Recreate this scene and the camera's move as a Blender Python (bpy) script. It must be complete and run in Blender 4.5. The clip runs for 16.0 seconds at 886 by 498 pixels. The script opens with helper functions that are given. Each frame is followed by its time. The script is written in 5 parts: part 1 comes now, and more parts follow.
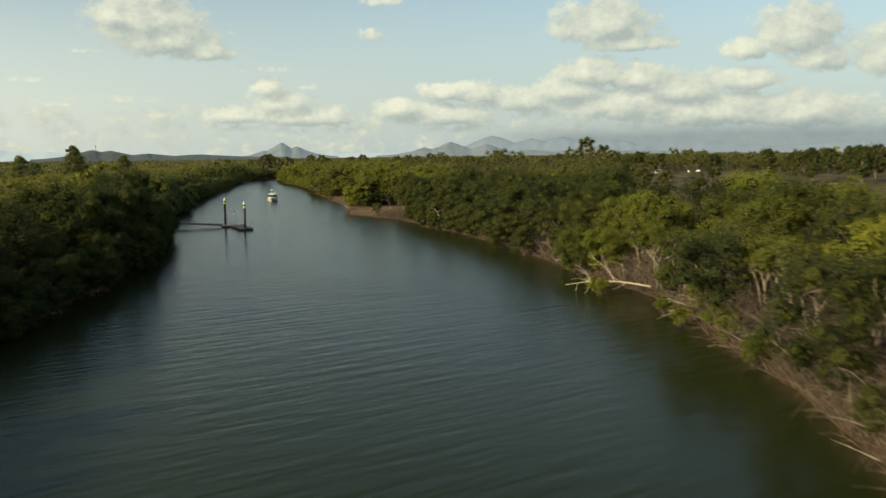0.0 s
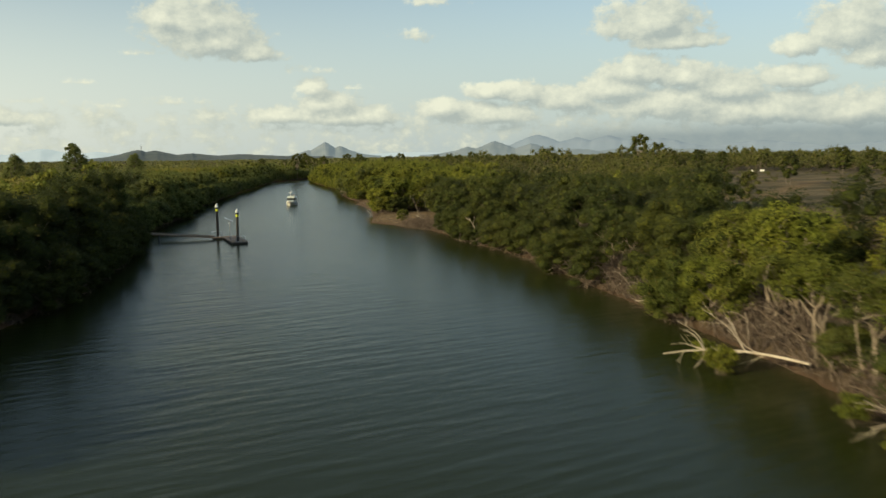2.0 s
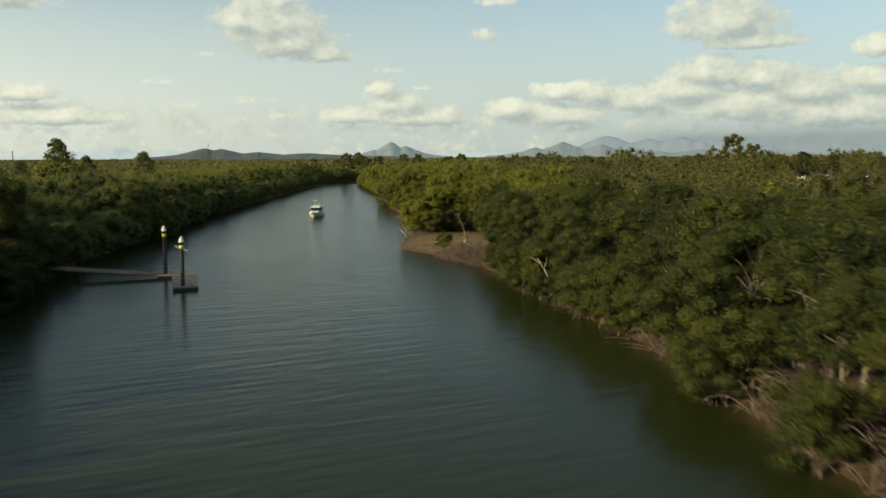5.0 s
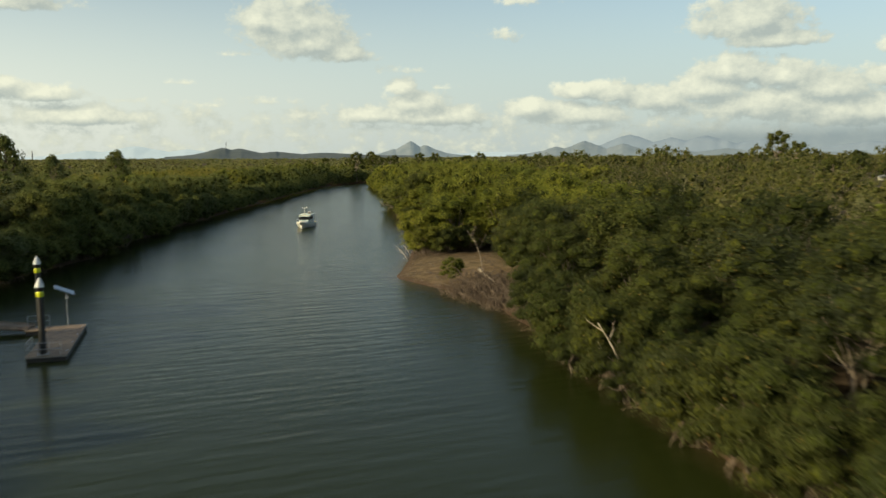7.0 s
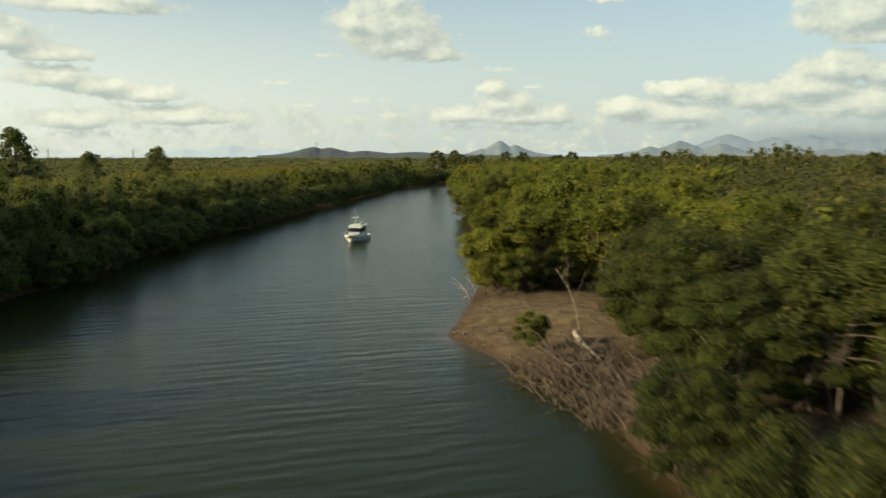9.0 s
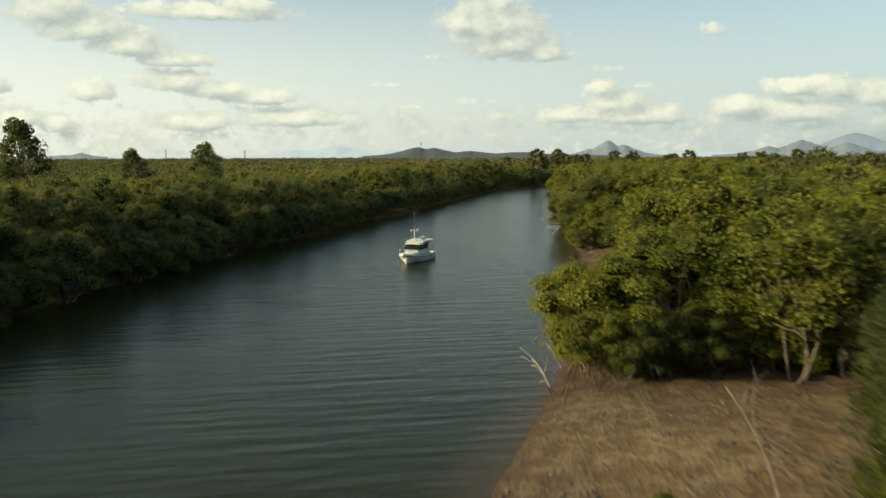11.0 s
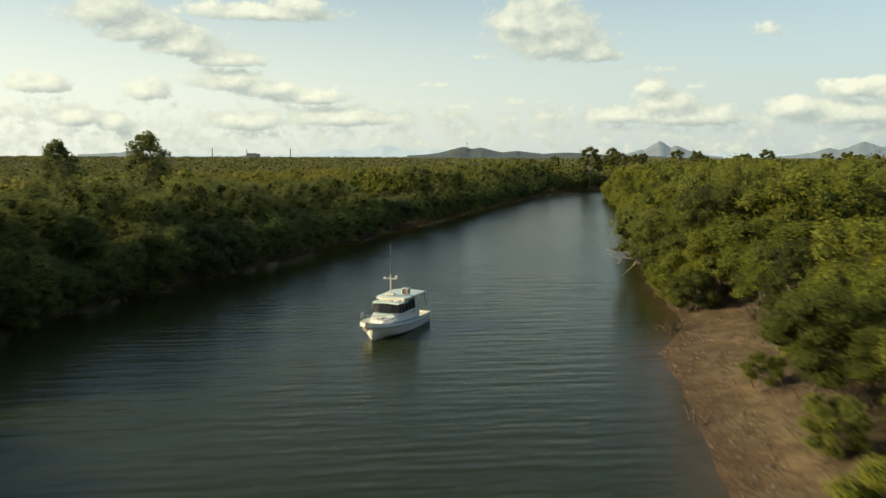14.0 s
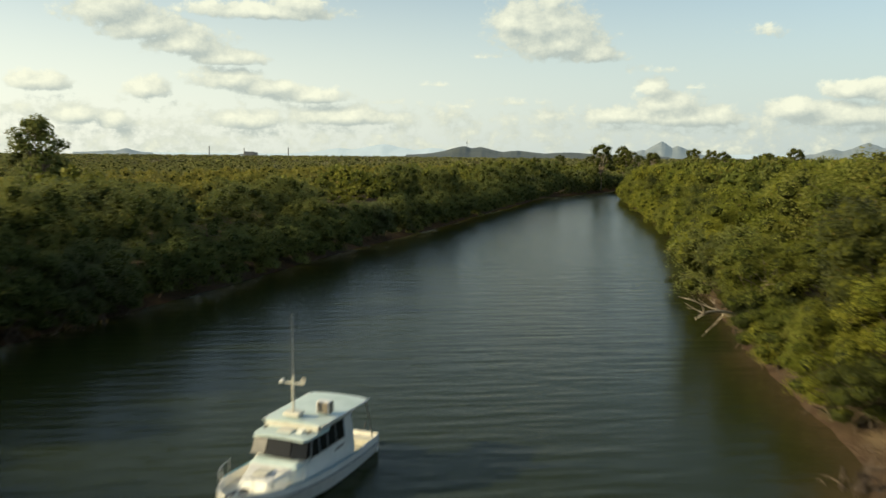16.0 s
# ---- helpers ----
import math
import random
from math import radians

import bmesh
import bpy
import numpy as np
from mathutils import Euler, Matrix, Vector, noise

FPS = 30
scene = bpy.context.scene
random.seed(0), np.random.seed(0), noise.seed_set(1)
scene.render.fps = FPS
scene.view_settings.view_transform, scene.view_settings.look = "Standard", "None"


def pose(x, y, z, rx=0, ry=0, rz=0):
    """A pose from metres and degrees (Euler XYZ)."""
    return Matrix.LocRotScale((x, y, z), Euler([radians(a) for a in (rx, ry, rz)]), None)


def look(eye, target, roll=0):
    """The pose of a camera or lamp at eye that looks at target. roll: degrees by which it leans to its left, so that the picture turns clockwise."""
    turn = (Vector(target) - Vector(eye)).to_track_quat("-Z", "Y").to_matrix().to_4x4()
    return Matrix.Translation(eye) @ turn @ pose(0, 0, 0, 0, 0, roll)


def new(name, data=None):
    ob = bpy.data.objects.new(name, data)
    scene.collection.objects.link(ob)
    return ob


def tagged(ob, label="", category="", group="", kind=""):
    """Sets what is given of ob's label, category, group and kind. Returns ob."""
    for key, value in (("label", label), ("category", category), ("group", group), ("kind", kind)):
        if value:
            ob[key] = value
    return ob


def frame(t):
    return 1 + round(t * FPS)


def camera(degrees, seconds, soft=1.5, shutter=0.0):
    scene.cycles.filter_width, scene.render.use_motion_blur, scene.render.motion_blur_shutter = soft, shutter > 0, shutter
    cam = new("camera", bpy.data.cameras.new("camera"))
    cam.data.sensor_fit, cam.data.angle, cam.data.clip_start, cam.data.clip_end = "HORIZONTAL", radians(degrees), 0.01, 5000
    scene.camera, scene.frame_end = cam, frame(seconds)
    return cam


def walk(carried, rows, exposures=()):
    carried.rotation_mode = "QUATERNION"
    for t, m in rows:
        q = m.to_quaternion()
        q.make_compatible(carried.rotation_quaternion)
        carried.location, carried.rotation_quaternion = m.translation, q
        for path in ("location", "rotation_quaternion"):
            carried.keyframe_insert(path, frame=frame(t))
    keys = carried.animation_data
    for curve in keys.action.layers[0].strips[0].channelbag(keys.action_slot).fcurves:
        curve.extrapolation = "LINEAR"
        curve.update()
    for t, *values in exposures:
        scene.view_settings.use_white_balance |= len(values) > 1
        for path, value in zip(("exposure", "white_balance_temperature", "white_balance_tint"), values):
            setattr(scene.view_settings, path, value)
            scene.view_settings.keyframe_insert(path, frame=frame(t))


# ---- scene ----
cam = camera(56.0, 16.0, soft=1.5, shutter=0.9)
PATH = [
    (0, (5.372, -4.834, 17.751), (6.455, -3.167, 17.525), -0.6),
    (0.5, (10.754, 2.853, 17.552), (11.819, 4.531, 17.327), -0.5),
    (1, (16.273, 10.664, 17.432), (17.314, 12.357, 17.207), -0.6),
    (1.5, (22.127, 18.621, 17.287), (23.142, 20.329, 17.062), -0.6),
    (2, (27.662, 26.77, 17.187), (28.655, 28.491, 16.961), -0.7),
    (2.5, (33.308, 34.991, 17.199), (34.276, 36.727, 16.974), -0.6),
    (3, (38.842, 43.397, 17.229), (39.788, 45.145, 17.004), -0.6),
    (3.5, (44.093, 51.915, 17.249), (45.016, 53.675, 17.024), -0.6),
    (4, (49.178, 60.679, 17.274), (50.068, 62.456, 17.05), -0.4),
    (6.5, (72.77, 103.814, 17.121), (73.602, 105.619, 16.896), -0.3),
    (7, (77.167, 112.545, 17.034), (77.978, 114.36, 16.809), -0.3),
    (7.5, (81.456, 121.166, 16.88), (82.231, 122.996, 16.656), -0.4),
    (8, (85.525, 129.88, 16.867), (86.26, 131.727, 16.642), -0.2),
    (8.5, (90.001, 139.103, 16.847), (90.689, 140.968, 16.621), -0.1),
    (9, (94.458, 148.447, 16.663), (95.071, 150.337, 16.438), -0.1),
    (11.5, (112.172, 193.596, 15.537), (112.492, 195.558, 15.315), -0.1),
    (12, (114.833, 202.518, 15.421), (115.109, 204.486, 15.2), -0.0),
    (12.5, (117.467, 211.114, 15.403), (117.726, 213.085, 15.181), -0.0),
    (13, (119.621, 219.688, 15.319), (119.88, 221.658, 15.097), 0.1),
    (13.5, (121.666, 228.392, 15.245), (121.924, 230.363, 15.022), 0.1),
    (14, (123.449, 237.034, 15.039), (123.708, 239.004, 14.816), 0.2),
    (14.5, (125.09, 245.938, 14.876), (125.35, 247.908, 14.654), 0.3),
    (15, (126.594, 254.735, 14.725), (126.854, 256.706, 14.502), 0.4),
    (15.5, (128.18, 263.664, 14.382), (128.442, 265.634, 14.158), 0.6),
    (16, (130.0, 272.664, 14.246), (130.26, 274.634, 14.022), 0.5),
]
walk(cam, [(t, look(eye, goal, lean)) for t, eye, goal, lean in PATH], [(0, 0.22, 6700, 3), (4, 0.22, 6700, 3), (8, 0.28, 6700, 3), (11.5, 0.36, 6700, 3), (16, 0.38, 6700, 3)])

# ---- sky, sun ----
SUN_AZ, SUN_EL = -94.0, 19.5     # degrees: azimuth from +y towards +x, elevation
world = bpy.data.worlds.new("sky")
scene.world = world
world.use_nodes = True
WT = world.node_tree
WT.nodes.clear()


def wire(tree, kind, values=(), **props):
    """A node with its inputs set from values: numbers, or sockets to link."""
    nd = tree.nodes.new(kind)
    for key, val in props.items():
        if key == "operation":
            nd.operation = val
        elif key == "data_type":
            nd.data_type = val
        elif key == "blend_type":
            nd.blend_type = val
    for i, val in enumerate(values):
        if val is None:
            continue
        if isinstance(val, bpy.types.NodeSocket):
            tree.links.new(val, nd.inputs[i])
        else:
            nd.inputs[i].default_value = val
    return nd


def calc(tree, op, a, b=None, c=None):
    return wire(tree, "ShaderNodeMath", (a, b, c), operation=op).outputs[0]


def ramp(tree, val, lo, hi, out_lo=0.0, out_hi=1.0):
    nd = wire(tree, "ShaderNodeMapRange", (val, lo, hi, out_lo, out_hi))
    nd.interpolation_type = "SMOOTHSTEP"
    return nd.outputs[0]


def mixed(tree, fac, a, b, blend="MIX"):
    nd = tree.nodes.new("ShaderNodeMix")
    nd.data_type, nd.blend_type = "RGBA", blend
    for sock, val in ((nd.inputs[0], fac), (nd.inputs[6], a), (nd.inputs[7], b)):
        if isinstance(val, bpy.types.NodeSocket):
            tree.links.new(val, sock)
        elif isinstance(val, tuple):
            sock.default_value = (*val[:3], 1.0)
        else:
            sock.default_value = val
    return nd.outputs[2]


# cumulus: azimuth, elevation, half width, half height, in degrees
HIGH_CLOUDS = [
    (13.9, 8.4, 3.2, 1.9), (15.3, 7.4, 3.0, 1.5), (17.3, 6.6, 1.9, 0.77), (12.1, 8.6, 1.7, 0.9), (21.3, 5.6, 1.9, 0.4), (10.9, 6.6, 1.5, 0.35), (28.3, 7.8, 1.9, 0.6),
    (29.1, 10.0, 2.8, 0.5), (43.8, 8.1, 3.3, 1.7), (45.2, 7.0, 2.8, 0.65), (55.8, 7.1, 2.3, 2.0), (57.1, 5.5, 1.7, 1.0), (52.7, 6.3, 1.2, 0.9), (62.0, 5.6, 3.2, 1.7)]
CUMULUS_BANK = [
    (43.1, 5.1, 2.4, 1.1), (46.0, 4.7, 1.9, 1.1), (41.3, 4.0, 2.4, 1.2), (48.4, 3.9, 3.0, 1.25), (52.5, 4.4, 2.3, 0.8), (44.9, 2.9, 4.8, 1.3), (38.3, 3.4, 2.3, 1.0),
    (35.3, 4.0, 1.6, 0.85), (33.0, 4.1, 1.6, 0.65), (50.9, 2.4, 4.8, 1.3), (56.0, 2.2, 3.4, 1.4), (30.3, 3.0, 2.0, 0.8), (33.0, 2.5, 3.5, 0.85), 
    (21.4, 4.4, 0.9, 0.8), (22.3, 3.4, 2.2, 0.9), (24.0, 2.5, 3.5, 0.85), (19.3, 2.6, 2.4, 0.7), (23.9, 4.5, 1.3, 0.3), (80.0, 5.0, 9.0, 2.5)]
WEST_CLOUDS = [
    (-14.1, 8.7, 2.3, 1.4), (-11.9, 7.8, 2.3, 1.15), (-9.3, 6.9, 2.4, 1.1), (-6.9, 6.1, 2.2, 0.63), (-6.8, 4.7, 2.3, 0.8), (-4.4, 4.3, 1.9, 0.65), (-1.5, 3.8, 2.3, 0.63),
    (3.4, 3.5, 1.6, 0.35), (-4.5, 9.1, 4.8, 0.63), (-2.3, 9.6, 1.9, 0.7), (-11.8, 4.0, 1.3, 0.85), (-18.3, 4.2, 1.8, 0.7), (-16.3, 2.2, 1.8, 0.85), (-14.1, 2.0, 1.1, 0.8),
    (-5.7, 2.1, 2.4, 0.8), (0.9, 2.4, 3.5, 0.8), (7.1, 4.7, 1.3, 0.3), (8.6, 3.3, 2.2, 0.5), (12.4, 3.5, 2.2, 0.5), (-60.0, 4.0, 12.0, 1.0), (150.0, 6.0, 30.0, 3.0)]

group = bpy.data.node_groups.new("cloud_density", "ShaderNodeTree")
for nm in ("azimuth", "elevation"):
    group.interface.new_socket(nm, in_out="INPUT", socket_type="NodeSocketFloat")
group.interface.new_socket("density", in_out="OUTPUT", socket_type="NodeSocketFloat")
g_in, g_out = group.nodes.new("NodeGroupInput"), group.nodes.new("NodeGroupOutput")
g_az, g_el = g_in.outputs[0], g_in.outputs[1]
field = wisps = None
for a0, e0, w0, h0 in HIGH_CLOUDS + CUMULUS_BANK + WEST_CLOUDS:
    u = calc(group, "MULTIPLY", calc(group, "SUBTRACT", g_az, a0), 1 / w0)
    v = calc(group, "MULTIPLY", calc(group, "SUBTRACT", g_el, e0), 1 / h0)
    v = calc(group, "MAXIMUM", v, calc(group, "MULTIPLY", v, -1.7))     # flat bases
    one = calc(group, "MULTIPLY_ADD", u, u, calc(group, "MULTIPLY", v, v))
    if h0 < 0.62:
        wisps = one if wisps is None else calc(group, "MINIMUM", wisps, one)
    else:
        field = one if field is None else calc(group, "MINIMUM", field, one)
wisps = calc(group, "MULTIPLY_ADD", calc(group, "SQRT", wisps), -0.45, 0.32)
field = calc(group, "SUBTRACT", 1.28, calc(group, "SQRT", field))
band = ramp(group, g_el, 6.5, 2.4, -1.2, 0.12)      # scattered small cloud towards the horizon
field = calc(group, "MAXIMUM", calc(group, "MAXIMUM", field, wisps), band)
spot = wire(group, "ShaderNodeCombineXYZ", (g_az, calc(group, "MULTIPLY", g_el, 1.25), 3.0)).outputs[0]
billow = wire(group, "ShaderNodeTexNoise", (spot, None, 0.72, 8.0, 0.58, 2.1))
lumps = calc(group, "SUBTRACT", billow.outputs[0], 0.5)
fine = wire(group, "ShaderNodeTexNoise", (spot, None, 2.3, 7.0, 0.6, 2.2))
fine_lumps = calc(group, "SUBTRACT", fine.outputs[0], 0.5)
dens = calc(group, "MULTIPLY_ADD", lumps, 1.75, field)
dens = calc(group, "MULTIPLY_ADD", fine_lumps, 0.65, dens)
group.links.new(dens, g_out.inputs[0])

tc = WT.nodes.new("ShaderNodeTexCoord")
sep = wire(WT, "ShaderNodeSeparateXYZ", (tc.outputs["Generated"],))
DEG = 57.29578
w_az = calc(WT, "MULTIPLY", calc(WT, "ARCTAN2", sep.outputs[0], sep.outputs[1]), DEG)
w_el = calc(WT, "MULTIPLY", calc(WT, "ARCSINE", sep.outputs[2]), DEG)


def density_at(az, el):
    nd = WT.nodes.new("ShaderNodeGroup")
    nd.node_tree = group
    WT.links.new(az, nd.inputs[0])
    WT.links.new(el, nd.inputs[1])
    return nd.outputs[0]


d_here = density_at(w_az, w_el)
d_sunward = density_at(calc(WT, "SUBTRACT", w_az, 0.65), calc(WT, "ADD", w_el, 0.6))
cover = ramp(WT, d_here, -0.10, 0.42, 0.0, 0.92)
lit = calc(WT, "MULTIPLY_ADD", calc(WT, "SUBTRACT", d_here, d_sunward), 0.62, 0.36)
lit = wire(WT, "ShaderNodeClamp", (lit, 0.0, 1.0)).outputs[0]
cloud_colour = mixed(WT, lit, (0.42, 0.465, 0.45), (0.86, 0.85, 0.70))
# thick bank of rain cloud low over the ranges, and pale haze at the horizon
bank = calc(WT, "MULTIPLY", ramp(WT, w_el, 2.5, 0.9), ramp(WT, w_az, 31.0, 42.0))
haze = ramp(WT, w_el, 16.0, 0.5, 0.03, 0.75)
sky = wire(WT, "ShaderNodeTexSky")
sky.sky_type, sky.sun_disc = "NISHITA", False
sky.sun_elevation, sky.sun_rotation = radians(SUN_EL), radians(SUN_AZ)
sky.dust_density, sky.air_density, sky.ozone_density = 2.0, 1.0, 1.0
toward = calc(WT, "COSINE", calc(WT, "MULTIPLY", calc(WT, "SUBTRACT", w_az, SUN_AZ), 1 / DEG))
haze_colour = mixed(WT, ramp(WT, toward, -0.85, 0.45), (0.50, 0.58, 0.61), (0.92, 0.93, 0.85))
bg_sky = wire(WT, "ShaderNodeBackground", (sky.outputs[0], 0.13))
bg_haze = wire(WT, "ShaderNodeBackground", (haze_colour, 0.95))
bg_cloud = wire(WT, "ShaderNodeBackground", (mixed(WT, calc(WT, "MULTIPLY", bank, 0.8), cloud_colour, (0.235, 0.29, 0.32)), 0.88))
m1 = wire(WT, "ShaderNodeMixShader", (haze, bg_sky.outputs[0], bg_haze.outputs[0]))
m2 = wire(WT, "ShaderNodeMixShader", (calc(WT, "MAXIMUM", cover, calc(WT, "MULTIPLY", bank, 0.92)), m1.outputs[0], bg_cloud.outputs[0]))
w_out = wire(WT, "ShaderNodeOutputWorld", (m2.outputs[0],))

sun = new("sun", bpy.data.lights.new("sun", "SUN"))
sun.data.energy, sun.data.angle, sun.data.color = 4.7, radians(1.5), (1.0, 0.84, 0.56)
SUN_WAY = Vector((math.sin(radians(SUN_AZ)) * math.cos(radians(SUN_EL)), math.cos(radians(SUN_AZ)) * math.cos(radians(SUN_EL)), math.sin(radians(SUN_EL))))
sun.matrix_world = look(SUN_WAY * 300, (0, 0, 0))


# ---- materials ----
def material(name):
    mat = bpy.data.materials.new(name)
    mat.use_nodes = True
    tree = mat.node_tree
    return mat, tree, tree.nodes["Principled BSDF"]


def noise_at(tree, scale, detail=4.0, rough=0.55, stretch=(1, 1, 1), turn=0.0, world_space=True):
    if world_space:
        src = tree.nodes.new("ShaderNodeNewGeometry").outputs["Position"]
    else:
        src = tree.nodes.new("ShaderNodeTexCoord").outputs["Object"]
    mp = tree.nodes.new("ShaderNodeMapping")
    tree.links.new(src, mp.inputs[0])
    mp.inputs["Scale"].default_value = stretch
    mp.inputs["Rotation"].default_value = (0, 0, turn)
    return wire(tree, "ShaderNodeTexNoise", (mp.outputs[0], None, scale, detail, rough)).outputs[0]


def bump(tree, bsdf, height, strength, distance):
    nd = tree.nodes.new("ShaderNodeBump")
    nd.inputs["Strength"].default_value, nd.inputs["Distance"].default_value = strength, distance
    tree.links.new(height, nd.inputs["Height"])
    tree.links.new(nd.outputs[0], bsdf.inputs["Normal"])
    return nd


def plain(name, dark, light, rough=0.6, scale=3.0, metal=0.0, relief=0.0, fine=40.0, world_space=False):
    """A painted, wooden or metal surface with stains and fine grain."""
    mat, tree, b = material(name)
    stain = ramp(tree, noise_at(tree, scale, 5.0, 0.6, world_space=world_space), 0.3, 0.7)
    grain = noise_at(tree, fine, 2.0, 0.6, world_space=world_space)
    col = mixed(tree, stain, dark, light)
    col = mixed(tree, calc(tree, "MULTIPLY", grain, 0.35), col, tuple(c * 0.6 for c in dark))
    tree.links.new(col, b.inputs["Base Color"])
    tree.links.new(ramp(tree, grain, 0.2, 0.8, rough * 0.8, min(1.0, rough * 1.2)), b.inputs["Roughness"])
    b.inputs["Metallic"].default_value = metal
    if relief:
        bump(tree, b, grain, 0.5, relief)
    return mat


def foliage(name, shade, green, bright, patch=0.11, clear=0.38, each=0.0):
    """Leaves: colour drifts from tree to tree and leaf to leaf; thin enough to glow against the sun."""
    mat, tree, b = material(name)
    geo = tree.nodes.new("ShaderNodeNewGeometry")
    kin = ramp(tree, noise_at(tree, patch, 2.0, 0.5, stretch=(1, 1, 0.5)), 0.36, 0.66)
    col = mixed(tree, kin, green, bright)
    olive = ramp(tree, noise_at(tree, patch * 0.7, 2.0, 0.5, stretch=(1, 1, 0.4), turn=1.1), 0.50, 0.66)
    col = mixed(tree, calc(tree, "MULTIPLY", olive, 0.75), col, tuple(0.5 * (a + c) * k for a, c, k in zip(shade, bright, (0.95, 0.92, 2.1))))
    if each:     # every tree has a tint of its own
        own = tree.nodes.new("ShaderNodeObjectInfo").outputs["Random"]
        col = mixed(tree, ramp(tree, own, 0.42, 0.08, 0.0, each), col, tuple(0.9 * c for c in shade))
        col = mixed(tree, ramp(tree, own, 0.62, 0.98, 0.0, each), col, tuple(1.12 * c for c in bright))
    spray = ramp(tree, noise_at(tree, 0.45, 3.0, 0.6), 0.35, 0.7)
    col = mixed(tree, calc(tree, "MULTIPLY", spray, 0.55), col, shade)
    leaf = geo.outputs["Random Per Island"]
    col = mixed(tree, calc(tree, "MULTIPLY", leaf, 0.28), col, shade)
    old = ramp(tree, leaf, 0.975, 0.985)
    col = mixed(tree, old, col, (0.16, 0.12, 0.03))
    tree.links.new(col, b.inputs["Base Color"])
    b.inputs["Roughness"].default_value = 0.6
    b.inputs["Specular IOR Level"].default_value = 0.12
    thin = wire(tree, "ShaderNodeBsdfTranslucent", (mixed(tree, 0.5, col, bright),))
    mx = wire(tree, "ShaderNodeMixShader", (clear, b.outputs[0], thin.outputs[0]))
    tree.links.new(mx.outputs[0], tree.nodes["Material Output"].inputs[0])
    return mat


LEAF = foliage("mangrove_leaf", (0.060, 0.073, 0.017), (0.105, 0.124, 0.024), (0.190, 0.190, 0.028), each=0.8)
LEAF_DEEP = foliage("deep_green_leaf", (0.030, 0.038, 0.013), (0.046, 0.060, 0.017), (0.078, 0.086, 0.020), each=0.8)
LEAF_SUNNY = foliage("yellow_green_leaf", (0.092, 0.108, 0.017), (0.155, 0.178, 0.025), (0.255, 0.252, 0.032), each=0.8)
# LEAF_WEST is lightened in colour to lift the shaded west bank
LEAF_WEST = foliage("brightened_west_leaf", (0.078, 0.098, 0.032), (0.124, 0.150, 0.044), (0.185, 0.192, 0.048), each=0.7)
LEAF_TOP = foliage("canopy_leaf", (0.072, 0.090, 0.020), (0.120, 0.142, 0.026), (0.215, 0.208, 0.030), patch=0.07)
# LEAF_PLAIN carries the sun on its tops, LEAF_FAR the haze, as paler colour
LEAF_PLAIN = foliage("plain_leaf", (0.130, 0.130, 0.028), (0.190, 0.180, 0.036), (0.265, 0.235, 0.044), patch=0.05)
LEAF_FAR = foliage("hazed_distant_leaf", (0.110, 0.118, 0.040), (0.175, 0.182, 0.055), (0.260, 0.245, 0.070), patch=0.03, clear=0.2)
LEAF_GUM = foliage("gum_leaf", (0.055, 0.062, 0.020), (0.085, 0.095, 0.026), (0.140, 0.138, 0.030), patch=0.06, clear=0.45)
LEAF_DRY = foliage("woodland_leaf", (0.066, 0.070, 0.026), (0.108, 0.112, 0.036), (0.160, 0.152, 0.042), patch=0.05)


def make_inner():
    """The leafy core of a crown: small lit leaves and the shade between them, painted by noise."""
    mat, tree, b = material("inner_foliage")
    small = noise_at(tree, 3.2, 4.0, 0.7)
    shade_gap = ramp(tree, small, 0.40, 0.62)
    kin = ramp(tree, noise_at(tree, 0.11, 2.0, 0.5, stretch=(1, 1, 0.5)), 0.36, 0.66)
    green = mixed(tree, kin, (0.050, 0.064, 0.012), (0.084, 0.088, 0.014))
    tree.links.new(mixed(tree, shade_gap, (0.036, 0.042, 0.016), green), b.inputs["Base Color"])
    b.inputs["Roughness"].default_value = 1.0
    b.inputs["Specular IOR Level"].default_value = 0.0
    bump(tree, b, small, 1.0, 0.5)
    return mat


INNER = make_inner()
BARK_PALE = plain("pale_bark", (0.14, 0.108, 0.074), (0.29, 0.235, 0.17), 0.85, 1.5, relief=0.02, fine=14.0)
BARK_GREY = plain("grey_bark", (0.095, 0.075, 0.055), (0.21, 0.165, 0.12), 0.9, 1.2, relief=0.02, fine=16.0)
ROOT = plain("weathered_roots", (0.060, 0.042, 0.030), (0.17, 0.125, 0.085), 0.9, 0.8, relief=0.01, fine=20.0)
DEAD = plain("bleached_deadwood", (0.27, 0.22, 0.16), (0.50, 0.43, 0.32), 0.85, 1.0, relief=0.01, fine=20.0)


